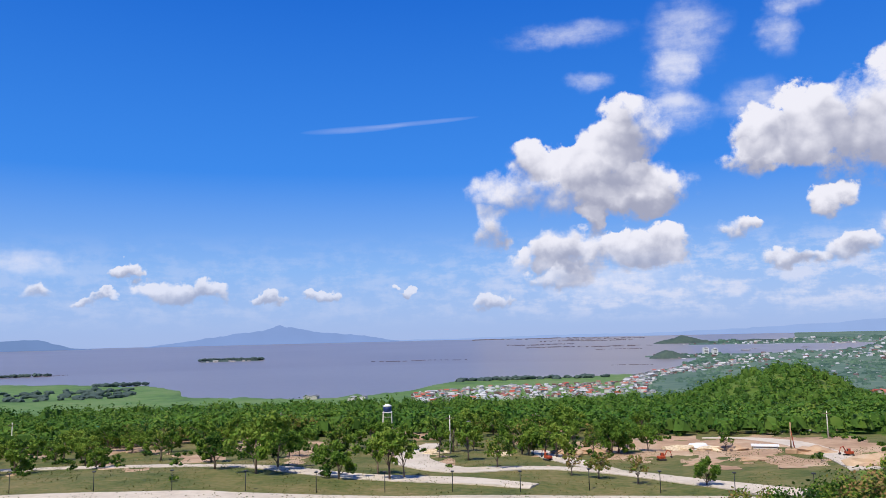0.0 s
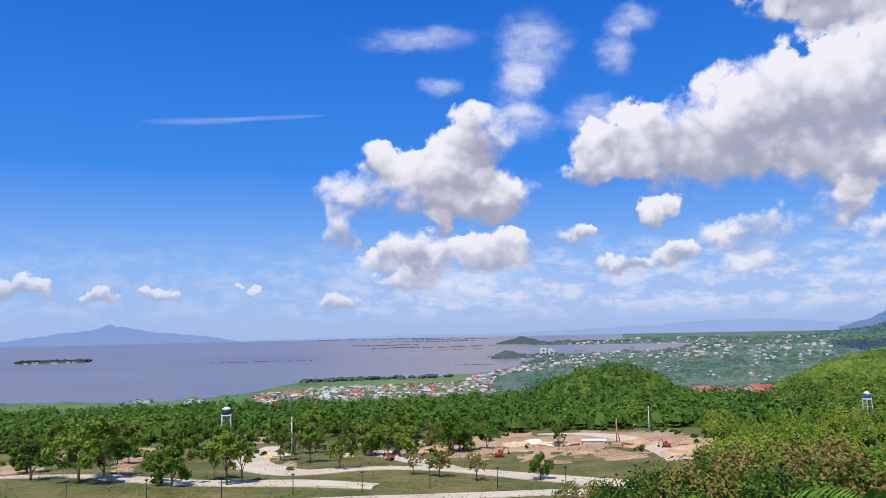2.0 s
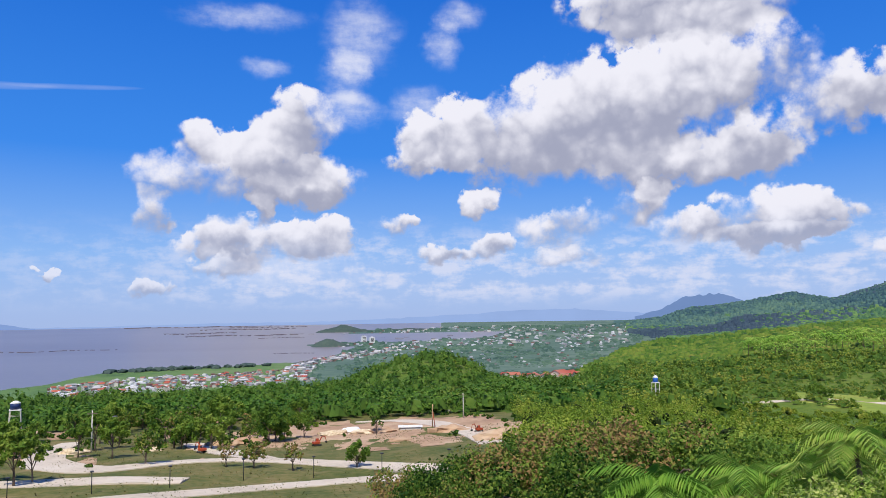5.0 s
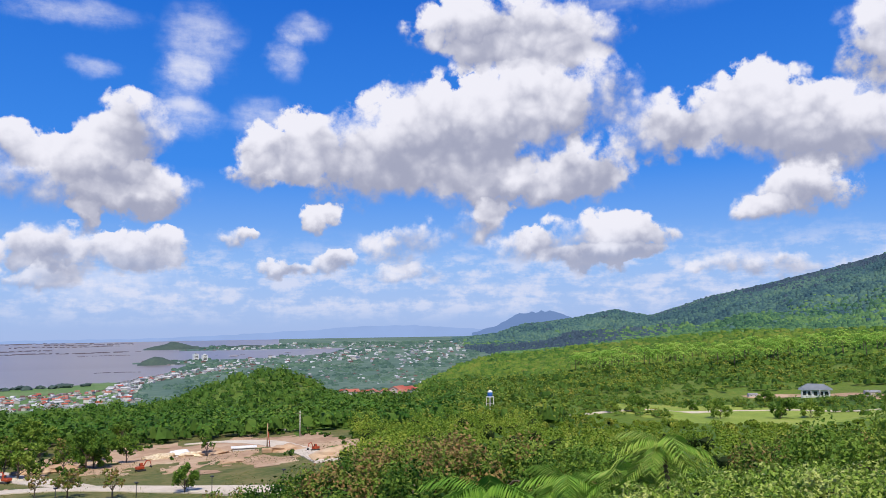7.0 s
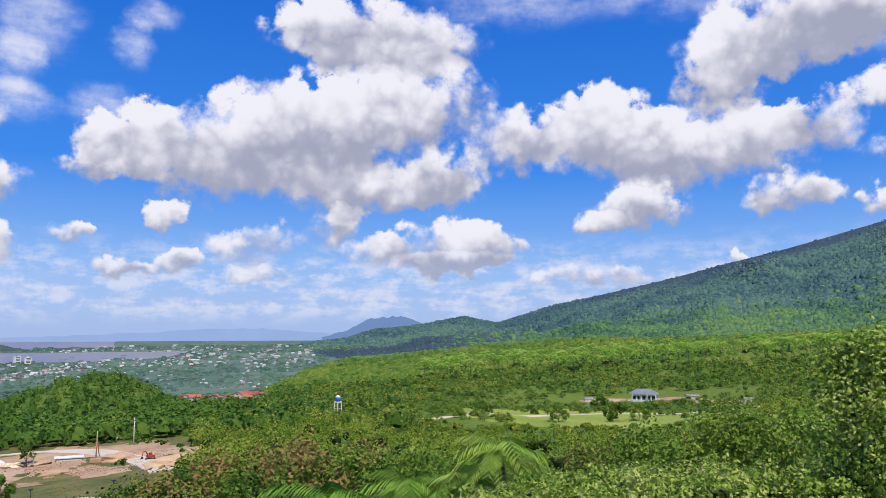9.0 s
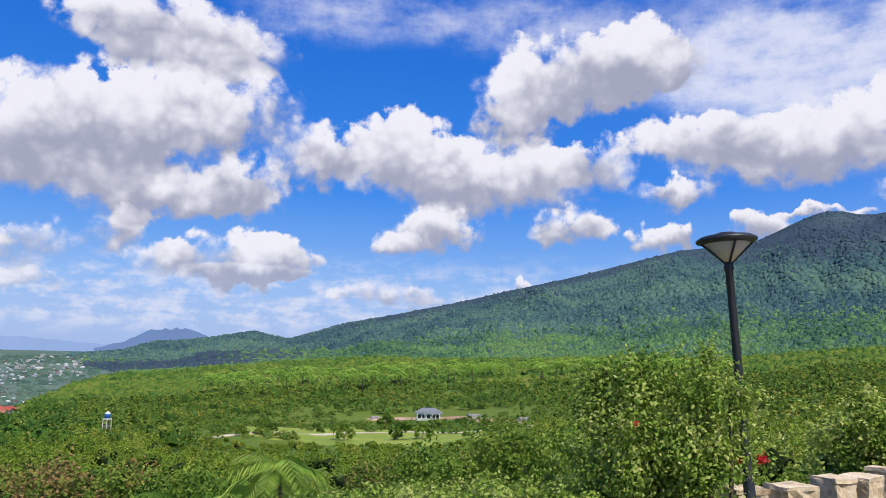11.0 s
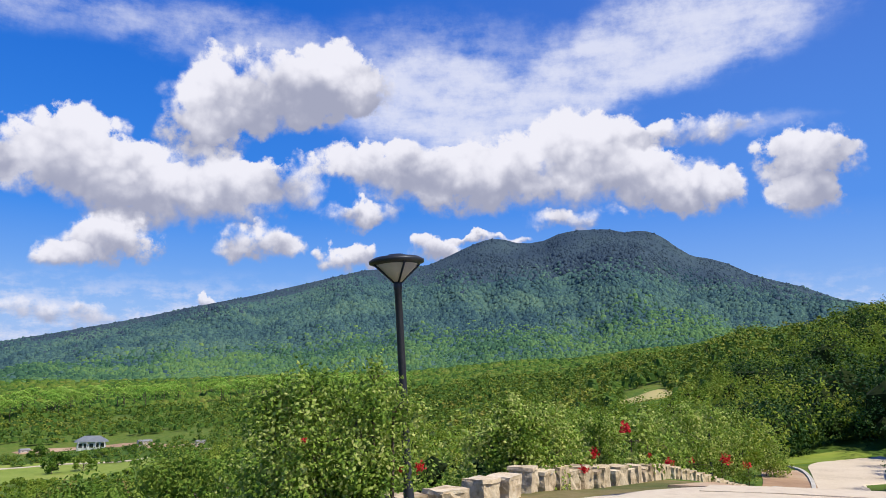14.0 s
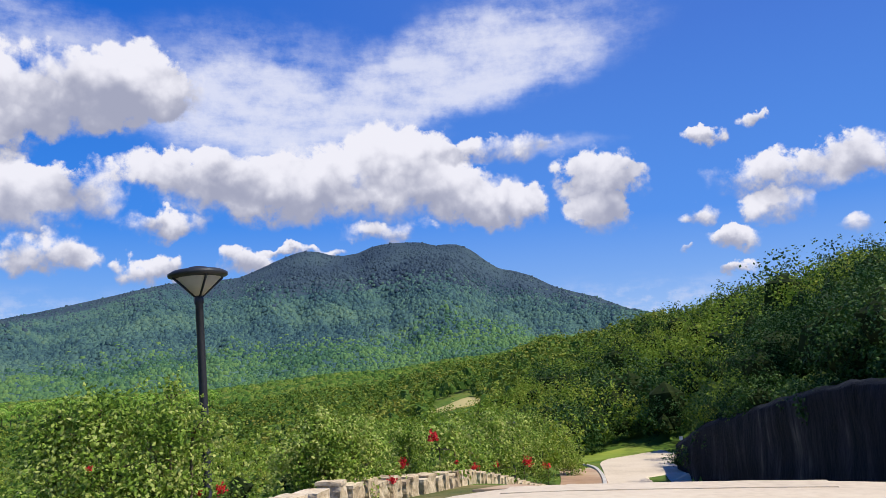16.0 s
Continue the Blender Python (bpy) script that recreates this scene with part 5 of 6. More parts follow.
# ---- stone guard blocks along the edge of the road ----
def stone_block(at, turn, w, d, h, seed, label):
    rng = np.random.RandomState(seed)
    bm = bmesh.new()
    box(bm, (w, d, h), (0, 0, h / 2 - 0.08))
    bmesh.ops.subdivide_edges(bm, edges=bm.edges[:], cuts=3, use_grid_fill=True)
    for v in bm.verts:
        q = noise.noise(v.co * 5.5 + Vector((seed * 3.1, 0, 0))) * 0.05 + noise.noise(v.co * 14 + Vector((0, seed * 1.7, 0))) * 0.018
        v.co += Vector((v.co.x / w, v.co.y / d, (v.co.z - h / 2) / h * 0.6)) * q * 2.0
        v.co.x += 0.05 * (rng.rand() - 0.5) * (v.co.z / h)
    ob = thing("stone_block", at, label, "stone block", "stone blocks along the road edge", turn=turn)
    part("block", bm, M["stone"], ob)
    bm = bmesh.new()
    box(bm, (w + 0.02, d + 0.02, 0.06), (0, 0, h - 0.07))
    bmesh.ops.subdivide_edges(bm, edges=bm.edges[:], cuts=2, use_grid_fill=True)
    for v in bm.verts:
        v.co += Vector((noise.noise(v.co * 6 + Vector((seed, 0, 0))), noise.noise(v.co * 6 + Vector((0, seed, 5))), 0.6 * noise.noise(v.co * 8 + Vector((9, 0, seed))))) * 0.03
    part("cap", bm, M["stone"], ob, "worn flat top of pale mortar")
    return ob


edge = [polar(83.2, 11.6), polar(86, 12.0), polar(90, 13.2), polar(95, 16.6), polar(100, 23), polar(104, 33), polar(106.5, 44)]
dist, n_st = 0.0, 0
for p0, p1 in zip(edge, edge[1:]):
    length = (p1 - p0).length
    while dist < length:
        p = p0.lerp(p1, dist / length)
        az, r = math.degrees(math.atan2(p.x, p.y)), p.length
        w = 0.50 + 0.12 * math.sin(n_st * 2.7)
        turn = math.degrees(math.atan2(p1.y - p0.y, p1.x - p0.x)) + 5 * math.sin(n_st * 5.1)
        stone_block(spot(az, r), turn, w, 0.42, 0.46 + 0.05 * math.sin(n_st * 3.3), n_st + 1, "rough cream stone guard block beside the road")
        dist += w + 0.24 + 0.12 * (n_st % 3 == 1)
        n_st += 1
    dist -= length


# ---- road ----
def ribbon(name, points, width, mat, label, category, lift=0.05, kind="structure", steps=7):
    """A strip over the ground along (bearing, distance) points, rounded between them, with an edge."""
    P = [polar(a, r) for a, r in points]
    line = []
    for i in range(len(P) - 1):
        a, b, c, d = P[max(0, i - 1)], P[i], P[i + 1], P[min(len(P) - 1, i + 2)]
        for j in range(steps):
            t = j / steps
            line.append(0.5 * ((2 * b) + (c - a) * t + (2 * a - 5 * b + 4 * c - d) * t * t + (3 * b - a - 3 * c + d) * t ** 3))
    line.append(P[-1])
    rows_ = []
    for i, p in enumerate(line):
        way_ = (line[min(i + 1, len(line) - 1)] - line[max(i - 1, 0)]).normalized()
        out = Vector((-way_.y, way_.x, 0))
        w = width if not isinstance(width, (list, tuple)) else np.interp(i / (len(line) - 1), np.linspace(0, 1, len(width)), width)
        row_ = []
        for s in (-0.5, -0.25, 0, 0.25, 0.5):
            wig = 0.05 * w * noise.noise(Vector((p.x * 0.15, p.y * 0.15, s * 9))) if abs(s) == 0.5 else 0
            q = p + out * (w * s + wig)
            az, r = math.degrees(math.atan2(q.x, q.y)), math.hypot(q.x, q.y)
            row_.append((q.x, q.y, float(ground(az, r)) + lift))
        rows_.append([(row_[0][0], row_[0][1], row_[0][2] - 0.4 - lift)] + row_ + [(row_[-1][0], row_[-1][1], row_[-1][2] - 0.4 - lift)])
    rows_ = [[(x, y, z - 0.6) for x, y, z in rows_[0]]] + rows_ + [[(x, y, z - 0.6) for x, y, z in rows_[-1]]]
    V = np.array(rows_).reshape(-1, 3)
    n, k = len(rows_), 7
    I, J = np.meshgrid(np.arange(n - 1), np.arange(k - 1), indexing="ij")
    F = np.stack([I * k + J, I * k + J + 1, (I + 1) * k + J + 1, (I + 1) * k + J], -1).reshape(-1, 4)
    return tagged(new(name, fast_mesh(name, V, F[:, ::-1], mat, False)), label, category, kind=kind)


A, Rr = np.meshgrid(np.arange(88, 176, 2.0), np.concatenate([np.arange(2.5, 12, 1.0), [12, 12.8, 13.4, 13.8, 14.2, 15, 16]]), indexing="ij")
lim = np.interp(A, [88, 95, 106, 112, 176], [10.6, 12.6, 14.2, 15, 13])
Rr = np.minimum(Rr, lim)
V = np.stack([Rr * np.sin(np.radians(A)), Rr * np.cos(np.radians(A)), ground(A, Rr) + 0.045], -1).reshape(-1, 3)
n, k = A.shape
I, J = np.meshgrid(np.arange(n - 1), np.arange(k - 1), indexing="ij")
tagged(new("road_apron", fast_mesh("road_apron", V, np.stack([I * k + J, I * k + J + 1, (I + 1) * k + J + 1, (I + 1) * k + J], -1).reshape(-1, 4), M["road"], True)), "sunlit cream concrete road at the viewpoint", "road", kind="structure")
ribbon("road", [(113.8, 13), (113.9, 22), (113.9, 35), (113.8, 50), (113.2, 60), (113.2, 66), (114.2, 71), (116.2, 74)], [5.0, 4.6, 4.6, 5.0, 5.4, 5.6, 5.4, 5.2], M["road"], "cream concrete road curving down into shade", "road", 0.06)
ribbon("kerb_road", [(107.9, 22), (110.0, 35), (110.8, 50), (110.3, 60), (109.4, 64)], 0.22, M["curb"], "pale concrete kerb along the road", "kerb", 0.13)
ribbon("dirt_shoulder", [(104, 16), (106.9, 25), (108.8, 38), (109.4, 52), (108.8, 61)], [1.5, 2.2, 2.8, 3.0, 2.4], M["soil"], "bare reddish dirt shoulder beside the road", "shoulder", 0.05)
ribbon("lawn_verge", [(107.6, 65), (109.6, 70), (111.6, 74), (113.5, 77)], [2.5, 4, 4.4, 3], M["lawn"], "mown grass island at the bend", "verge", 0.08)
ribbon("lawn_strip", [(118.4, 39), (121.3, 28.4), (126, 20.6), (132, 16.2), (142, 13.6)], 0.8, M["lawn"], "narrow grass strip at the foot of the rock", "verge", 0.07)
ribbon("road_field_a", [(az, on_ground(az, d)) for az, d in ((-40, -9.0), (-29.7, -9.6), (-19, -10.5), (-8, -11.45), (4, -11.75), (17.3, -11.6), (26, -11.4))], 4.6, M["dirt_road"], "pale concrete estate road across the slope", "road", 0.1)
ribbon("road_field_b", [(az, on_ground(az, d)) for az, d in ((-40, -7.2), (-29.7, -7.9), (-23, -8.3), (-15.8, -8.75), (-10, -9.5), (-6.3, -10.0), (0.27, -10.45), (6.2, -10.9))], [4.4, 4.4, 4.4, 4.4, 4.6, 5, 6, 3], M["dirt_road"], "pale estate road through the dry field", "road", 0.1)
ribbon("road_field_c", [(az, on_ground(az, d)) for az, d in ((-1.0, -7.9), (-2.4, -8.5), (-2.3, -9.2), (0.5, -9.75), (5, -9.7), (8.5, -9.75), (13.6, -10.08), (19.6, -10.62), (26, -11.0))], [3.5, 5, 7, 6, 4, 4, 4.5, 4.5, 4.5], M["dirt_road"], "pale winding estate road below the trees", "road", 0.12)
ribbon("road_field_d", [(az, on_ground(az, d)) for az, d in ((6.6, -8.5), (7.8, -8.95), (9.6, -9.4), (11.5, -9.85))], [3, 5, 5, 4], M["dirt_road"], "short dirt track to the building site", "road", 0.14)
ribbon("road_site", [(az, on_ground(az, d)) for az, d in ((18, -7.55), (20.5, -7.5), (22.5, -7.6), (24.5, -7.9), (26.5, -8.5), (28, -9.2))], [3, 4, 6, 5, 4, 4], M["dirt_road"], "pale haul road by the building site", "road", 0.12)
ribbon("road_lawn", [(az, on_ground(az, d)) for az, d in ((42, -6.2), (47.5, -6.05), (55.4, -5.85), (60.3, -5.65), (66.1, -5.35), (71, -5.0))], 3.4, M["dirt_road"], "pale lane crossing the green lawn", "road", 0.15)
ribbon("dirt_yard", [(az, on_ground(az, d)) for az, d in ((57.5, -4.85), (60.5, -4.75), (65.2, -4.6), (69, -4.7))], [10, 16, 9, 5], M["soil"], "sandy yard round the grey-roofed house", "yard", 0.12)
ribbon("tan_field", [(az, on_ground(az, d)) for az, d in ((98.6, -2.05), (99.6, -1.75), (100.6, -1.4), (102.0, -0.95))], [7, 13, 13, 6], M["tan"], "dry tan clearing on the wooded slope", "clearing", 0.3)
ribbon("dirt_bank", [(az, on_ground(az, d)) for az, d in ((36.4, -6.75), (38, -6.7), (39.6, -6.6))], 5, M["soil"], "bare earth clearing among the scrub", "clearing", 0.6)


# ---- cut rock beside the road ----
FOOT = [(115.8, 58), (118.2, 45), (120.2, 36), (123, 27.5), (126.4, 21.3), (130, 17.6), (138, 14.5), (150, 12.5), (166, 12)]
TOPS = [-4.9, -3.3, -2.8, -1.85, -1.0, -0.6, 0.8, 2.5, 3.5]
rows_ = []
for i in range(97):
    f = i / 96 * (len(FOOT) - 1)
    j = min(int(f), len(FOOT) - 2)
    t = f - j
    p = polar(*FOOT[j]).lerp(polar(*FOOT[j + 1]), t)
    az, r = math.degrees(math.atan2(p.x, p.y)), p.length
    e = TOPS[j] * (1 - t) + TOPS[j + 1] * t
    z0 = EYE + r * math.tan(radians(-7.4)) - 0.4
    z1 = EYE + r * math.tan(radians(e)) + 0.10 * noise.noise(Vector((i * 0.33, 0, 0)))
    out = Vector((p.x, p.y, 0)).normalized()
    col = []
    for s in np.linspace(0, 1, 12):
        q = p + out * (0.5 * s)
        z = z0 + (z1 - z0) * s
        c = Vector((p.x * 0.2, p.y * 0.2, z * 0.6))
        q = q + out * (0.7 * noise.noise(c) + 0.32 * noise.noise(c * 1.5 + Vector((9, 2, 4))) + 0.1 * noise.noise(Vector((p.x, p.y, z)) * 0.8))
        col.append((q.x, q.y, z))
    back = p + out * 2.6
    col.append((back.x, back.y, z1 + 0.1))
    col.append((back.x, back.y, z0))
    rows_.append(col)
V = np.array(rows_).reshape(-1, 3)
n, k = 97, 14
I, J = np.meshgrid(np.arange(n - 1), np.arange(k - 1), indexing="ij")
tagged(new("wall_rock", fast_mesh("wall_rock", V, np.stack([I * k + J, I * k + J + 1, (I + 1) * k + J + 1, (I + 1) * k + J], -1).reshape(-1, 4), M["rock"], True)), "dark rough rock cutting with paler streaks running down", "rock face", kind="structure")


# ---- buildings ----
def gable_meshes(w, d, h, rise, roof_mat, eave=0.5, storeys=1):
    """Wall, roof, window and door meshes of a gabled house standing on the origin."""
    bm = bmesh.new()
    box(bm, (w, d, h + 1.2), (0, 0, h / 2 - 0.6))
    for sx in (-1, 1):
        a, b, c = bm.verts.new((sx * w / 2, -d / 2, h)), bm.verts.new((sx * w / 2, d / 2, h)), bm.verts.new((sx * w / 2, 0, h + rise * 0.94))
        bm.faces.new((a, b, c))
    walls = bpy.data.meshes.new("wall")
    bm.to_mesh(walls)
    bm.free()
    walls.materials.append(M["plaster"])
    bm = bmesh.new()
    L, e = w / 2 + eave, d / 2 + eave
    drop = rise * eave / (d / 2)
    pts = [(-e, h - drop), (0, h + rise), (e, h - drop), (e, h - drop + 0.16), (0, h + rise + 0.18), (-e, h - drop + 0.16)]
    rings = [[bm.verts.new((x, y, z)) for y, z in pts] for x in (-L, L)]
    for i in range(6):
        bm.faces.new((rings[0][i], rings[0][(i + 1) % 6], rings[1][(i + 1) % 6], rings[1][i]))
    for ring in rings:
        bm.faces.new((ring[0], ring[1], ring[4], ring[5]))
        bm.faces.new((ring[1], ring[2], ring[3], ring[4]))
    roof = bpy.data.meshes.new("roof")
    bm.to_mesh(roof)
    bm.free()
    roof.materials.append(roof_mat)
    return walls, roof


def pane_mesh(w, h):
    bm = bmesh.new()
    box(bm, (w, 0.1, h), (0, 0, 0))
    me = bpy.data.meshes.new("window")
    bm.to_mesh(me)
    bm.free()
    me.materials.append(M["glass"])
    return me


PANE = pane_mesh(1.3, 1.1)
HOUSES = [(gable_meshes(9, 7, 3.2, 1.7, M["roof_red"]), 9, 7, 3.2), (gable_meshes(12, 8, 3.4, 1.6, M["roof_grey"]), 12, 8, 3.4), (gable_meshes(8, 7, 5.8, 1.5, M["roof_red"]), 8, 7, 5.8),
          (gable_meshes(15, 9, 4.2, 1.4, M["roof_grey"]), 15, 9, 4.2), (gable_meshes(10, 8, 6.2, 2.0, M["roof_red"]), 10, 8, 6.2)]
HOUSE_WORDS = ["low house with a rusty red sheet roof", "low plastered house with a grey sheet roof", "two-storey house with a red roof", "long pale building with a grey metal roof", "two-storey pale house with a tiled red roof"]


def house(kind, az, r, turn, size, group, z=None):
    (walls, roof), w, d, h = HOUSES[kind]
    ob = tagged(new("house"), HOUSE_WORDS[kind], "house", group)
    place = spot(az, r) if z is None else polar(az, r, z)
    ob.matrix_world = Matrix.Translation(place) @ Matrix.Rotation(turn, 4, "Z") @ Matrix.Scale(size, 4)
    part("wall", walls, None, ob)
    part("roof", roof, None, ob)
    for i in range(2):
        win = part("window", PANE, None, ob)
        win.location = ((i - 0.5) * w * 0.5, -d / 2, h * 0.55)
    return ob


rng = np.random.RandomState(15)
for i in range(135):  # the lakeside town
    az = -2.5 + 17.5 * rng.rand() ** 0.85
    dip = np.interp(az, [-3, 2, 9, 15], [-4.4, -4.0, -3.85, -3.6]) - 0.95 * rng.rand() ** 1.3
    house([0, 1, 2, 0, 3][rng.randint(5)], az, on_ground(az, dip), rng.rand() * 3.1, 0.42 + 0.22 * rng.rand(), "houses of the lakeside town")
for i in range(62):  # the next quarter along the shore
    az = 13 + 8.5 * rng.rand()
    dip = np.interp(az, [13, 16, 21], [-3.45, -2.85, -2.2]) - 0.35 * rng.rand()
    house([1, 3, 1, 2, 3][rng.randint(5)], az, on_ground(az, dip), rng.rand() * 3.1, 0.5 + 0.25 * rng.rand(), "houses along the bay")
for i in range(24):  # red-roofed estate behind the wooded hill
    az = 28.6 + 5.6 * rng.rand()
    house([0, 2, 4, 4][rng.randint(4)], az, 470 + 45 * rng.rand(), rng.rand() * 3.1, 0.6 + 0.3 * rng.rand(), "red-roofed estate houses")
house(4, 33.0, 478, 0.4, 0.95, "red-roofed estate houses")
house(4, 31.1, 480, 0.9, 0.9, "red-roofed estate houses")
for i in range(46):  # far suburbs on the plain
    az = 19 + 19 * rng.rand()
    dip = -0.75 - 1.35 * rng.rand() ** 1.3 * np.interp(az, [19, 38], [0.9, 1.0])
    house([1, 3, 3][rng.randint(3)], az, on_ground(az, dip), rng.rand() * 3.1, 0.7 + 0.5 * rng.rand(), "distant buildings on the plain")
for i in range(9):  # houses on the islet
    house([1, 3][i % 2], -17.3 + 3.2 * rng.rand() ** 1.6, 1876, 0.3, 0.6, "houses on the islet", float(lake_z(1876)) + EYE + 0.3)
for az, dip in ((-10.1, -4.45), (-9.6, -4.47), (-6.9, -4.66), (-6.1, -4.62), (-21.3, -5.1)):
    house(3, az, on_ground(az, dip), 1.5, 0.7, "sheds behind the marsh")
red = house(0, 4.55, on_ground(4.55, -4.85), 1.57, 1.0, "houses of the lakeside town")


# roofs and walls of the far suburbs, past counting
rng = np.random.RandomState(44)
a = np.concatenate([14 + 24 * rng.rand(330), 13.5 + 9 * rng.rand(150), -2.5 + 17 * rng.rand(420), 13 + 8 * rng.rand(100), 20 + 18 * rng.rand(420)])
d = np.concatenate([-0.78 - 1.5 * rng.rand(330) ** 1.4, np.interp(a[330:480], [13, 16, 22], [-3.35, -2.8, -1.95]) - 0.45 * rng.rand(150), np.interp(a[480:900], [-3, 2, 9, 15], [-4.4, -4.0, -3.85, -3.6]) - 0.95 * rng.rand(420) ** 1.3, np.interp(a[900:1000], [13, 16, 21], [-3.4, -2.8, -2.1]) - 0.5 * rng.rand(100), -0.9 - 2.9 * rng.rand(420) ** 1.5])
r = np.array([on_ground(p, q) for p, q in zip(a, d)])
a, r = a[r > 620], r[r > 620]
n_b = len(r)
w = (2.5 + 4.5 * rng.rand(n_b)) * np.where(r > 1500, 0.6, 0.36)
cube = np.array([(-1, -1, -0.4), (1, -1, -0.4), (1, 1, -0.4), (-1, 1, -0.4), (-1, -1, 0.6), (1, -1, 0.6), (1, 1, 0.6), (-1, 1, 0.6), (-0.95, 0, 0.95), (0.95, 0, 0.95)])
tri = np.array([(0, 1, 5), (0, 5, 4), (1, 2, 6), (1, 6, 5), (2, 3, 7), (2, 7, 6), (3, 0, 4), (3, 4, 7), (4, 5, 9), (4, 9, 8), (6, 7, 8), (6, 8, 9), (5, 6, 9), (7, 4, 8)])
th = rng.rand(n_b) * 3.14
B_ = cube[None] * np.stack([w, w * 0.7, w * 0.75], -1)[:, None]
B_ = np.stack([B_[..., 0] * np.cos(th)[:, None] - B_[..., 1] * np.sin(th)[:, None], B_[..., 0] * np.sin(th)[:, None] + B_[..., 1] * np.cos(th)[:, None], B_[..., 2]], -1)
B_ += xyz(a, r, ground(a, r) + w * 0.2)[:, None]
M["suburb"] = material("pale_walls_and_rusty_roofs", [(0.16, 0.09, 0.08), (0.24, 0.24, 0.26), (0.38, 0.39, 0.43), (0.58, 0.58, 0.61)], 0.02, 0.8, 0.0, 6, island=1.3)
stuff("suburb_buildings", B_.reshape(-1, 3), (tri[None] + (np.arange(n_b) * 10)[:, None, None]).reshape(-1, 3), M["suburb"], "pale scattered buildings of the lakeside suburbs", "buildings")


def tower_block(az, dip, h):
    ob = thing("apartment_tower", spot(az, on_ground(az, dip)), "slim white apartment tower by the bay", "building", "white towers")
    bm = bmesh.new()
    box(bm, (11, 9, h), (0, 0, h / 2 - 1))
    part("wall", bm, M["white_paint"], ob)
    bm = bmesh.new()
    box(bm, (4, 4, 2.4), (0, 0, h + 0.2))
    part("roof", bm, M["roof_grey"], ob)
    for i in range(4):
        win = part("window", PANE, None, ob)
        win.matrix_basis = Matrix.Translation((0, -4.5, h * (0.2 + 0.2 * i))) @ Matrix.Diagonal((6, 1.0, 1.3, 1))
    return ob


tower_block(18.6, -1.83, 15), tower_block(19.2, -1.84, 13)


# the grey-roofed house on the lawn
def lawn_house():
    az, r = 61.9, on_ground(61.9, -4.72)
    ob = thing("bungalow", spot(az, r), "white bungalow with a grey hipped roof on the lawn", "house", turn=-az)
    w, d, h = r * math.radians(1.75), 8.0, 3.0
    bm = bmesh.new()
    box(bm, (w, d, h + 1), (0, 0, h / 2 - 0.5))
    part("wall", bm, M["white_paint"], ob)
    bm = bmesh.new()
    e = 0.9
    lo = [bm.verts.new(p) for p in ((-w / 2 - e, -d / 2 - e, h - 0.1), (w / 2 + e, -d / 2 - e, h - 0.1), (w / 2 + e, d / 2 + e, h - 0.1), (-w / 2 - e, d / 2 + e, h - 0.1))]
    hi = [bm.verts.new((-w * 0.28, 0, h + 2.0)), bm.verts.new((w * 0.28, 0, h + 2.0))]
    for f in ((lo[0], lo[1], hi[1], hi[0]), (lo[1], lo[2], hi[1]), (lo[2], lo[3], hi[0], hi[1]), (lo[3], lo[0], hi[0]), (lo[3], lo[2], lo[1], lo[0])):
        bm.faces.new(f)
    part("roof", bm, M["roof_slate"], ob)
    for i in range(5):
        bm = bmesh.new()
        box(bm, (w * 0.13, 0.12, 1.5), ((i - 2) * w * 0.19, -d / 2 - 0.01, 1.55))
        win = part("window", bm, M["glass"], ob)
        bm = bmesh.new()
        box(bm, (w * 0.15, 0.2, 0.12), ((i - 2) * w * 0.19, -d / 2 - 0.05, 0.72))
        part("sill", bm, M["white_paint"], win)
    for i in range(4):
        bm = bmesh.new()
        tube(bm, [((i - 1.5) * w * 0.3, -d / 2 - 0.8, -0.5), ((i - 1.5) * w * 0.3, -d / 2 - 0.8, h - 0.1)], [0.12, 0.12], 8)
        part("column", bm, M["white_paint"], ob)


lawn_house()
for az, dip, kind, size in ((58.0, -4.8, 1, 0.3), (65.2, -4.55, 3, 0.33), (68.9, -4.65, 1, 0.3), (109.6, 0.9, 1, 0.55), (40.8, -5.6, 0, 0.6)):
    r = on_ground(az, dip) if dip < 0 else 150
    house(kind, az, r, radians(-az) + 0.3, size, "outbuildings and hillside houses")
for az, dip, size in ((48.5, -5.95, 0.7), (50.5, -5.9, 0.8), (54.0, -5.75, 0.75), (58.8, -5.3, 0.9), (57.2, -5.5, 0.6), (62.6, -5.3, 0.7), (64.5, -5.1, 0.6), (52.2, -6.2, 0.5), (66, -5.0, 0.6), (55.8, -6.3, 0.9), (59.7, -6.2, 1.0), (61.5, -6.1, 0.9)):
    tree("round" if size < 0.8 else "broad", az, on_ground(az, dip), size * 1.1, az, 1.9 * size)


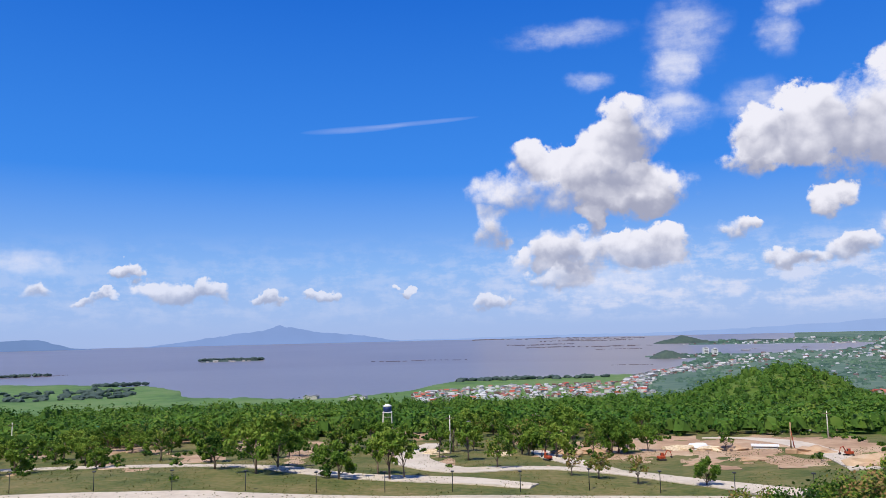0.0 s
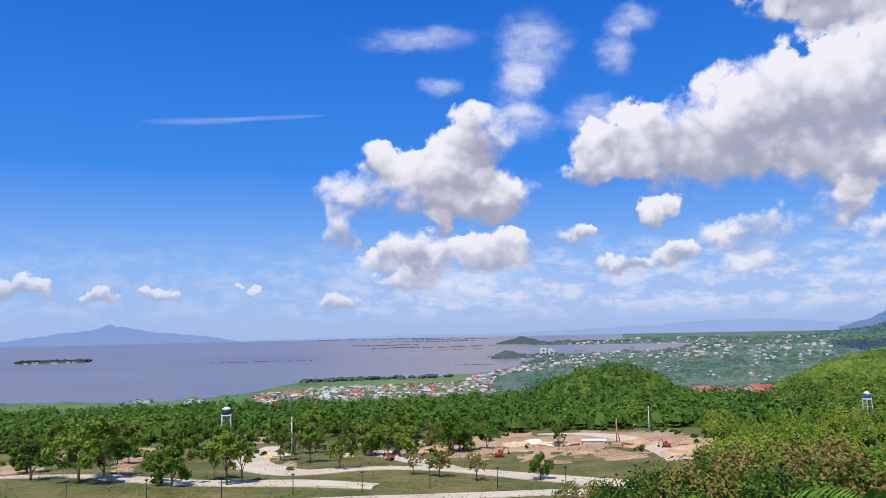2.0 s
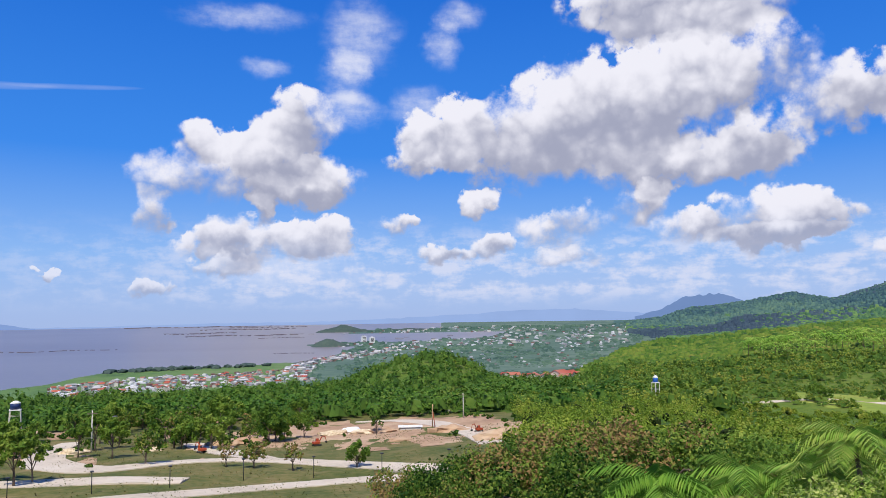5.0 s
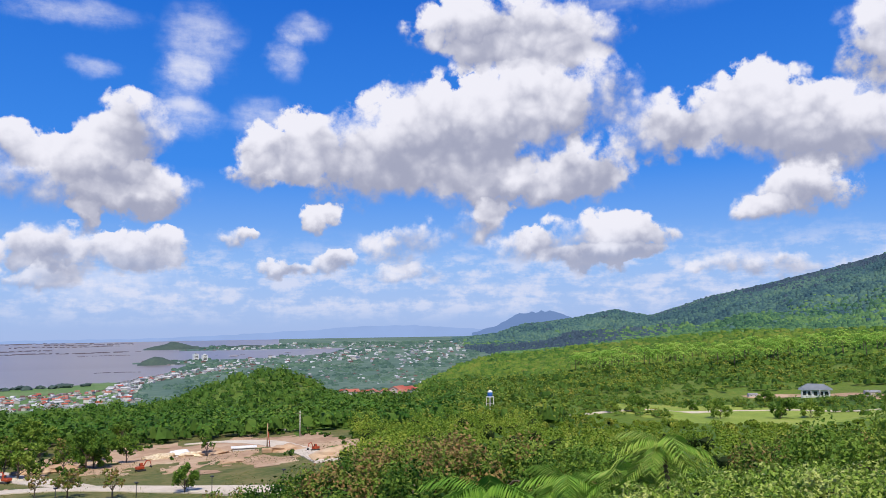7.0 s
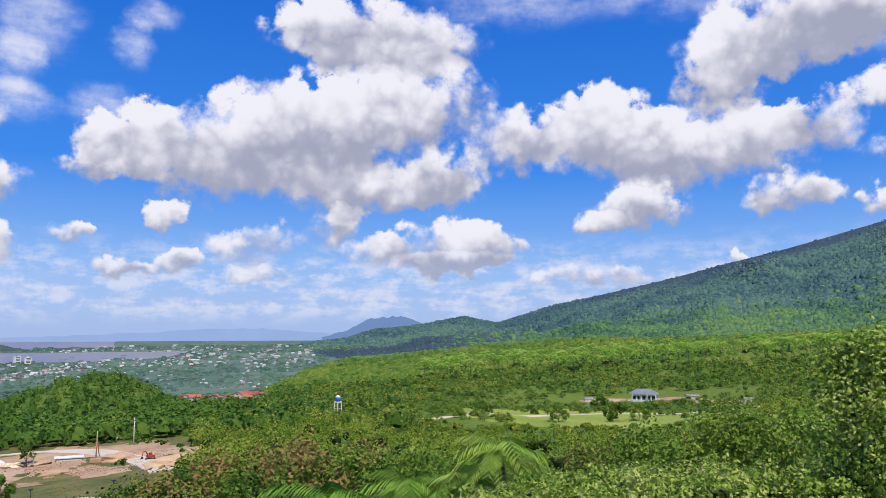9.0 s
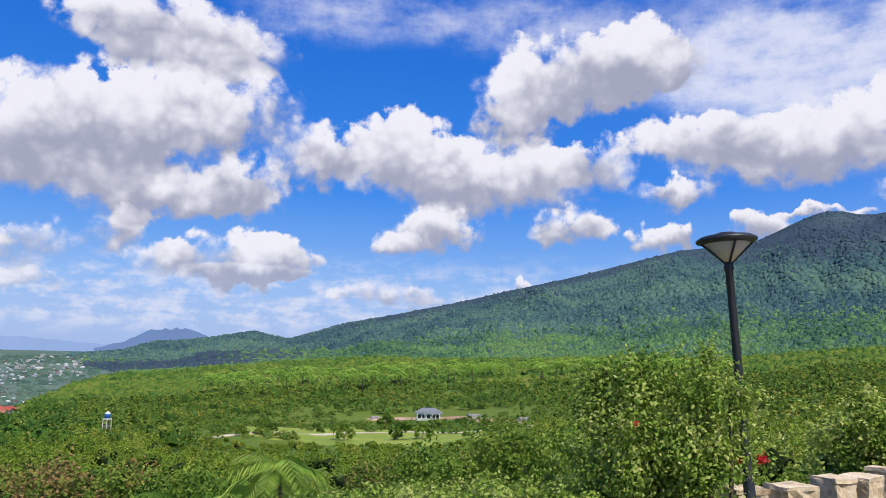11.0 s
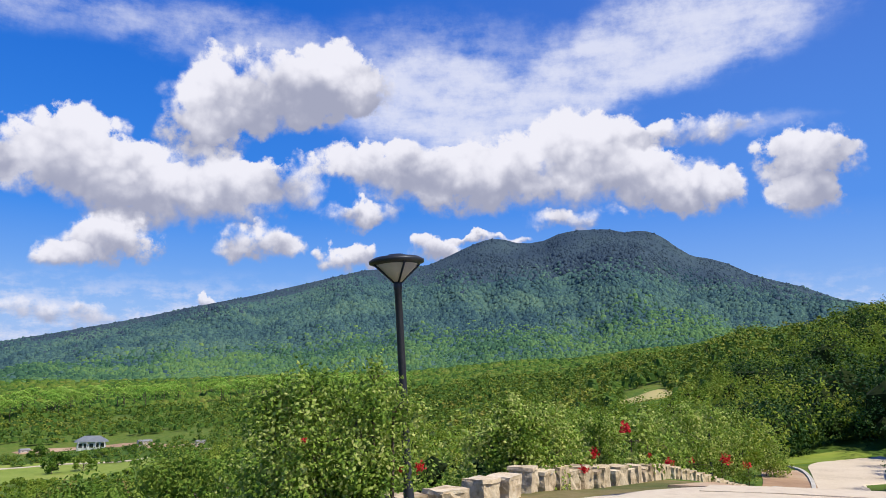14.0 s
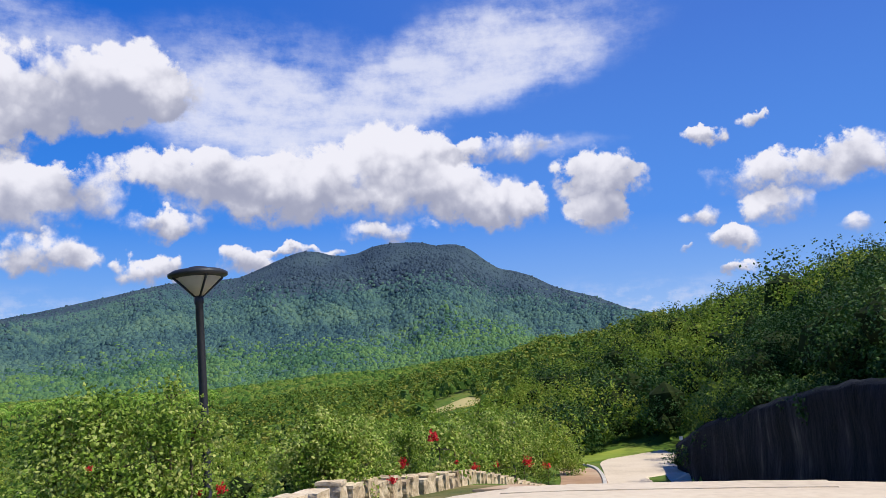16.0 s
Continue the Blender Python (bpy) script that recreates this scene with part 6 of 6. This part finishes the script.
# ---- towers, poles and machines ----
def water_tower(az, r, top_rise, tank_h, tank_r, mat, label):
    z0 = float(ground(az, r))
    h = EYE + r * math.tan(radians(top_rise)) - z0
    ob = thing("water_tower", spot(az, r), label, "water tower")
    bm = bmesh.new()
    lathe(bm, [(tank_r, h - tank_h), (tank_r * 1.03, h - tank_h * 0.5), (tank_r, h - 0.3)], 20)
    part("tank", bm, mat, ob)
    bm = bmesh.new()
    lathe(bm, [(tank_r * 1.06, h - 0.3), (tank_r * 1.06, h - 0.15), (tank_r * 0.4, h + 0.25), (0.1, h + 0.3)], 20)
    part("lid", bm, M["white_paint"], ob, "white domed tank lid")
    bm = bmesh.new()
    box(bm, (tank_r * 2.3, tank_r * 2.3, 0.25), (0, 0, h - tank_h - 0.12))
    part("platform", bm, M["white_paint"], ob)
    for sx in (-1, 1):
        for sy in (-1, 1):
            bm = bmesh.new()
            tube(bm, [(sx * tank_r * 1.2, sy * tank_r * 1.2, -0.4), (sx * tank_r, sy * tank_r, h - tank_h - 0.2)], [0.09, 0.08], 6)
            part("leg", bm, M["curb"], ob)
    for i in range(4):
        for f in (0.4, 0.72):
            bm = bmesh.new()
            q = [Vector((math.cos(a) * tank_r * 1.5, math.sin(a) * tank_r * 1.5, (h - tank_h) * f)) for a in (math.pi / 4 + i * math.pi / 2, math.pi / 4 + (i + 1) * math.pi / 2)]
            tube(bm, q, [0.04, 0.04], 5)
            part("brace", bm, M["curb"], ob)


water_tower(-4.35, 200, -5.05, 1.6, 1.05, M["tank_blue"], "dark blue water tank on white legs among trees")
water_tower(39.75, 200, -4.45, 1.3, 0.62, M["bright_blue"], "bright blue water tower above the scrub")


def utility_pole(az, dip, h, label):
    r = on_ground(az, dip)
    ob = thing("utility_pole", spot(az, r), label, "pole", "poles", turn=-az)
    bm = bmesh.new()
    tube(bm, [(0, 0, -0.3), (0, 0, h)], [0.14, 0.09], 7)
    part("post", bm, M["curb"], ob)
    bm = bmesh.new()
    box(bm, (1.5, 0.1, 0.12), (0, -0.1, h - 0.5))
    part("crossarm", bm, M["bark"], ob)


for az, dip, h in ((0.2, -8.6, 6.5), (-29.1, -7.0, 7), (25.9, -7.4, 5.5), (6.5, -8.0, 6), (-12, -6.8, 6)):
    utility_pole(az, dip, h, "grey concrete utility pole beside the track")

# slim dark street posts along the estate roads
for az in np.arange(-34, 25, 4.9):
    dip = np.interp(az, [-40, -29.7, -19, -8, 4, 17.3, 26], [-8.75, -9.3, -10.15, -11.05, -11.3, -11.15, -11.0])
    r = on_ground(float(az), dip)
    ob = thing("marker_post", spot(float(az), r), "thin dark post beside the estate road", "post", "posts along the estate road")
    bm = bmesh.new()
    tube(bm, [(0, 0, -0.2), (0, 0, 2.2)], [0.05, 0.04], 6)
    part("post", bm, M["iron"], ob)
    bm = bmesh.new()
    box(bm, (0.36, 0.36, 0.14), (0, 0, 2.2))
    part("cap", bevelled(bm, 0.04), M["iron"], ob)


def excavator(az, dip, turn, label):
    ob = thing("excavator", spot(az, on_ground(az, dip)), label, "excavator", "excavators", turn=turn)
    ob.scale = (0.42, 0.42, 0.42)
    for sy in (-1, 1):
        bm = bmesh.new()
        box(bm, (3.2, 0.5, 0.7), (0, sy * 0.9, 0.35))
        part("track", bevelled(bm, 0.15), M["rubber"], ob)
    bm = bmesh.new()
    box(bm, (2.6, 2.1, 0.9), (-0.2, 0, 1.3))
    part("body", bevelled(bm, 0.12), M["orange"], ob)
    bm = bmesh.new()
    box(bm, (1.1, 0.9, 1.2), (0.5, 0.5, 2.2))
    cab = part("cab", bevelled(bm, 0.08), M["orange"], ob)
    bm = bmesh.new()
    box(bm, (1.14, 0.7, 0.7), (0.5, 0.5, 2.35))
    part("window", bm, M["glass"], cab)
    bm = bmesh.new()
    tube(bm, [(1.0, -0.2, 1.6), (2.2, -0.2, 3.5), (3.6, -0.2, 3.3)], [0.22, 0.2, 0.15], 6)
    part("boom", bm, M["orange"], ob)
    bm = bmesh.new()
    tube(bm, [(3.5, -0.2, 3.4), (4.1, -0.2, 1.6)], [0.15, 0.11], 6)
    part("dipper", bm, M["orange"], ob)
    bm = bmesh.new()
    box(bm, (0.7, 0.8, 0.6), (4.0, -0.2, 1.2), Matrix.Rotation(0.5, 4, "Y"))
    part("bucket", bevelled(bm, 0.08), M["rubber"], ob)


excavator(15.2, -9.1, 15, "orange-red excavator parked on bare soil")
excavator(7.25, -9.15, 120, "small orange-red excavator on the dirt track")
excavator(27.0, -8.4, 200, "dusty excavator with raised boom by the spoil")


def rig():
    ob = thing("drilling_rig", spot(23.6, on_ground(23.6, -8.4)), "tall slim drilling mast on a pale crawler base", "drilling rig", turn=-23)
    bm = bmesh.new()
    box(bm, (1.8, 1.2, 0.8), (0, 0, 0.4))
    part("base", bevelled(bm, 0.12), M["soil"], ob)
    bm = bmesh.new()
    tube(bm, [(0, 0, 1.0), (0.1, 0, 5.0)], [0.12, 0.09], 6)
    part("mast", bm, M["soil"], ob)
    bm = bmesh.new()
    tube(bm, [(0.5, 0.2, 1.0), (0.15, 0.05, 3.6)], [0.08, 0.06], 6)
    part("strut", bm, M["orange"], ob)


rig()


def heap_of(name, az, dip, w, d, h, mat, label, category, seed):
    """A loose heap lying on the ground."""
    bm = bmesh.new()
    bmesh.ops.create_icosphere(bm, subdivisions=3, radius=1)
    for v in bm.verts:
        f = 1 + 0.45 * noise.noise(v.co * 1.9 + Vector((seed, 0, 0))) + 0.2 * noise.noise(v.co * 5 + Vector((0, seed, 0)))
        v.co = Vector((v.co.x * w * f, v.co.y * d * f, max(-0.3, v.co.z * h * f)))
    ob = thing(name, spot(az, on_ground(az, dip)), label, category, turn=-az)
    part("mound", bm, mat, ob)


for i, (az, dip, w, h, mat, words) in enumerate([(16.6, -8.35, 3.2, 0.9, "stone", "pale rubble"), (17.6, -8.3, 2.8, 1.0, "white_paint", "whitish rubble"), (18.6, -8.35, 2.2, 0.8, "stone", "pale rubble"), (19.9, -8.3, 3.0, 0.9, "soil", "reddish earth"),
                                                  (24.9, -8.3, 3.4, 1.0, "soil", "reddish earth"), (10.2, -8.7, 3.0, 1.1, "soil", "reddish earth"), (8.6, -8.75, 2.4, 1.0, "soil", "reddish earth"), (3.8, -8.8, 1.7, 0.9, "stone", "pale rubble"), (-1.0, -8.6, 2.2, 0.8, "stone", "pale rubble"),
                                                  (28.6, -8.9, 3.2, 1.4, "soil", "reddish earth"), (21.3, -8.9, 2.4, 0.5, "soil", "reddish earth")]):
    heap_of("spoil_heap", az, dip, w, w * 0.7, h, M[mat], "heap of %s dumped on the site" % words, "heap", i * 3.7)
for i in range(7):
    az = 16.2 + 0.42 * i
    ob = thing("concrete_slab", spot(az, on_ground(az, -8.32 + 0.03 * (i % 3))), "broken pale concrete slab lying on the site", "slab", "broken slabs", turn=37 * i)
    bm = bmesh.new()
    box(bm, (1.9, 1.2, 0.35), (0, 0, 0.3), Matrix.Rotation(0.25 * math.sin(i * 2.0), 4, "X"))
    part("slab", bevelled(bm, 0.06), M["curb"], ob)


def shelter(az, dip, w, d, h, roof_mat, label, turn):
    ob = thing("site_shed", spot(az, on_ground(az, dip)), label, "shed", turn=turn)
    for sx in (-1, 1):
        for sy in (-1, 1):
            bm = bmesh.new()
            tube(bm, [(sx * w * 0.45, sy * d * 0.45, -0.3), (sx * w * 0.45, sy * d * 0.45, h)], [0.08, 0.08], 6)
            part("post", bm, M["bark"], ob)
    bm = bmesh.new()
    box(bm, (w, d, 0.14), (0, 0, h + 0.15), Matrix.Rotation(0.08, 4, "X"))
    part("roof", bm, roof_mat, ob)
    bm = bmesh.new()
    box(bm, (w * 0.86, d * 0.8, h * 0.7), (0, 0, h * 0.33))
    part("stack", bevelled(bm, 0.05), M["plaster"], ob)


shelter(22.0, -8.15, 4.6, 1.6, 0.5, M["white_paint"], "long low shed with a white sheet roof on the site", -20)
shelter(24.6, -6.9, 2.2, 1.8, 1.2, M["white_paint"], "small white-roofed shed at the wood's edge", -10)
shelter(1.2, -7.1, 5, 4, 2.0, M["roof_grey"], "tin-roofed shed half hidden by trees", 20)
shelter(-2.7, -6.6, 6, 4, 2.4, M["white_paint"], "pale-roofed shed in the woodland", 0)
net = thing("netted_frame", spot(-23.7, on_ground(-23.7, -6.7)), "green netting stretched over a tall frame", "netting", turn=20)
bm = bmesh.new()
box(bm, (5, 3, 5.0), (0, 0, 2.4), None)
part("netting", bevelled(bm, 0.5), M["green_cloth"], net)

# fish pens on the lake: rows of netting on stakes, too many to count
rng = np.random.RandomState(19)
V, F = [], []
for az0, az1, dip, rows_n in ((4.5, 9.5, -0.95, 2), (6.0, 15.0, -1.15, 2), (7, 13.8, -0.72, 2), (9, 14.5, -0.6, 2), (11, 14.3, -1.35, 1), (-5.5, 1.6, -1.9, 1), (2, 12, -0.5, 2), (12, 15, -2.5, 1), (-28, -26, -2.15, 1)):
    for k_ in range(rows_n):
        dd = dip + 0.035 * k_
        for i in range(46):
            if rng.rand() < 0.25:
                continue
            a0 = az0 + (az1 - az0) * i / 46
            a1 = a0 + (az1 - az0) / 46
            R_true = -LAKE / math.tan(radians(-dd + 0.02 * math.sin(a0 * 1.3)))
            rr = R_true if R_true < 1600 else 1600 + (R_true - 1600) / 2.03
            z = float(lake_z(rr)) + EYE
            wide = 0.006 * rr
            b = len(V)
            for a_, r_ in ((a0, rr), (a1, rr), (a1, rr + wide), (a0, rr + wide)):
                p = polar(a_, r_)
                V += [(p.x, p.y, z - 0.5), (p.x, p.y, z + 0.00045 * rr)]
            F += [(b, b + 2, b + 3, b + 1), (b + 2, b + 4, b + 5, b + 3), (b + 4, b + 6, b + 7, b + 5), (b + 6, b, b + 1, b + 7), (b + 1, b + 3, b + 5, b + 7)]
stuff("fish_pens", np.array(V), np.array(F), M["pen"], "rows of dark fish pens standing in the lake", "fish pens")

# clumps of trees on the marsh and along the shore
V, F = [], []
a = np.concatenate([rng.uniform(-31, -27, 30), rng.uniform(-24.4, -21, 40), rng.uniform(-30, -22, 70), rng.uniform(1, 12, 60), rng.uniform(-17.6, -13.3, 90)])
d = np.concatenate([np.full(30, -2.15), np.full(40, -3.05), -3.3 - 0.6 * rng.rand(70), np.interp(a[140:200], [1, 12], [-3.5, -3.35]) - 0.1 * rng.rand(60), np.full(90, -1.54)])
rt = 60 / np.tan(np.radians(-d))
r = np.where(rt < 1600, rt, 1600 + (rt - 1600) / 2.03)
s = (3.0 + 2.5 * rng.rand(len(a))) * np.where(np.arange(len(a)) >= 200, 1.3, 1.0)
V, F = clumps(rng, xyz(a, r, lake_z(r) + EYE + 1.5 + s * 0.3), np.stack([s * 1.2, s * 1.2, s * 0.6], -1), ICO1, 0.3)
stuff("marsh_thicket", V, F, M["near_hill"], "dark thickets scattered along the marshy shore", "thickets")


# ---- small road furniture ----
def road_marker(az, r, h, label):
    ob = thing("road_marker", spot(az, r, 0.05), label, "marker post", "marker posts by the road")
    bm = bmesh.new()
    tube(bm, [(0, 0, -0.2), (0, 0, h)], [0.04, 0.04], 8)
    part("post", bm, M["curb"], ob)
    bm = bmesh.new()
    box(bm, (0.26, 0.05, 0.26), (0, 0, h + 0.1), Matrix.Rotation(radians(-az), 4, "Z"))
    part("plate", bevelled(bm, 0.015), M["white_paint"], ob)


road_marker(116.2, 60, 1.9, "small pale road sign at the bend")
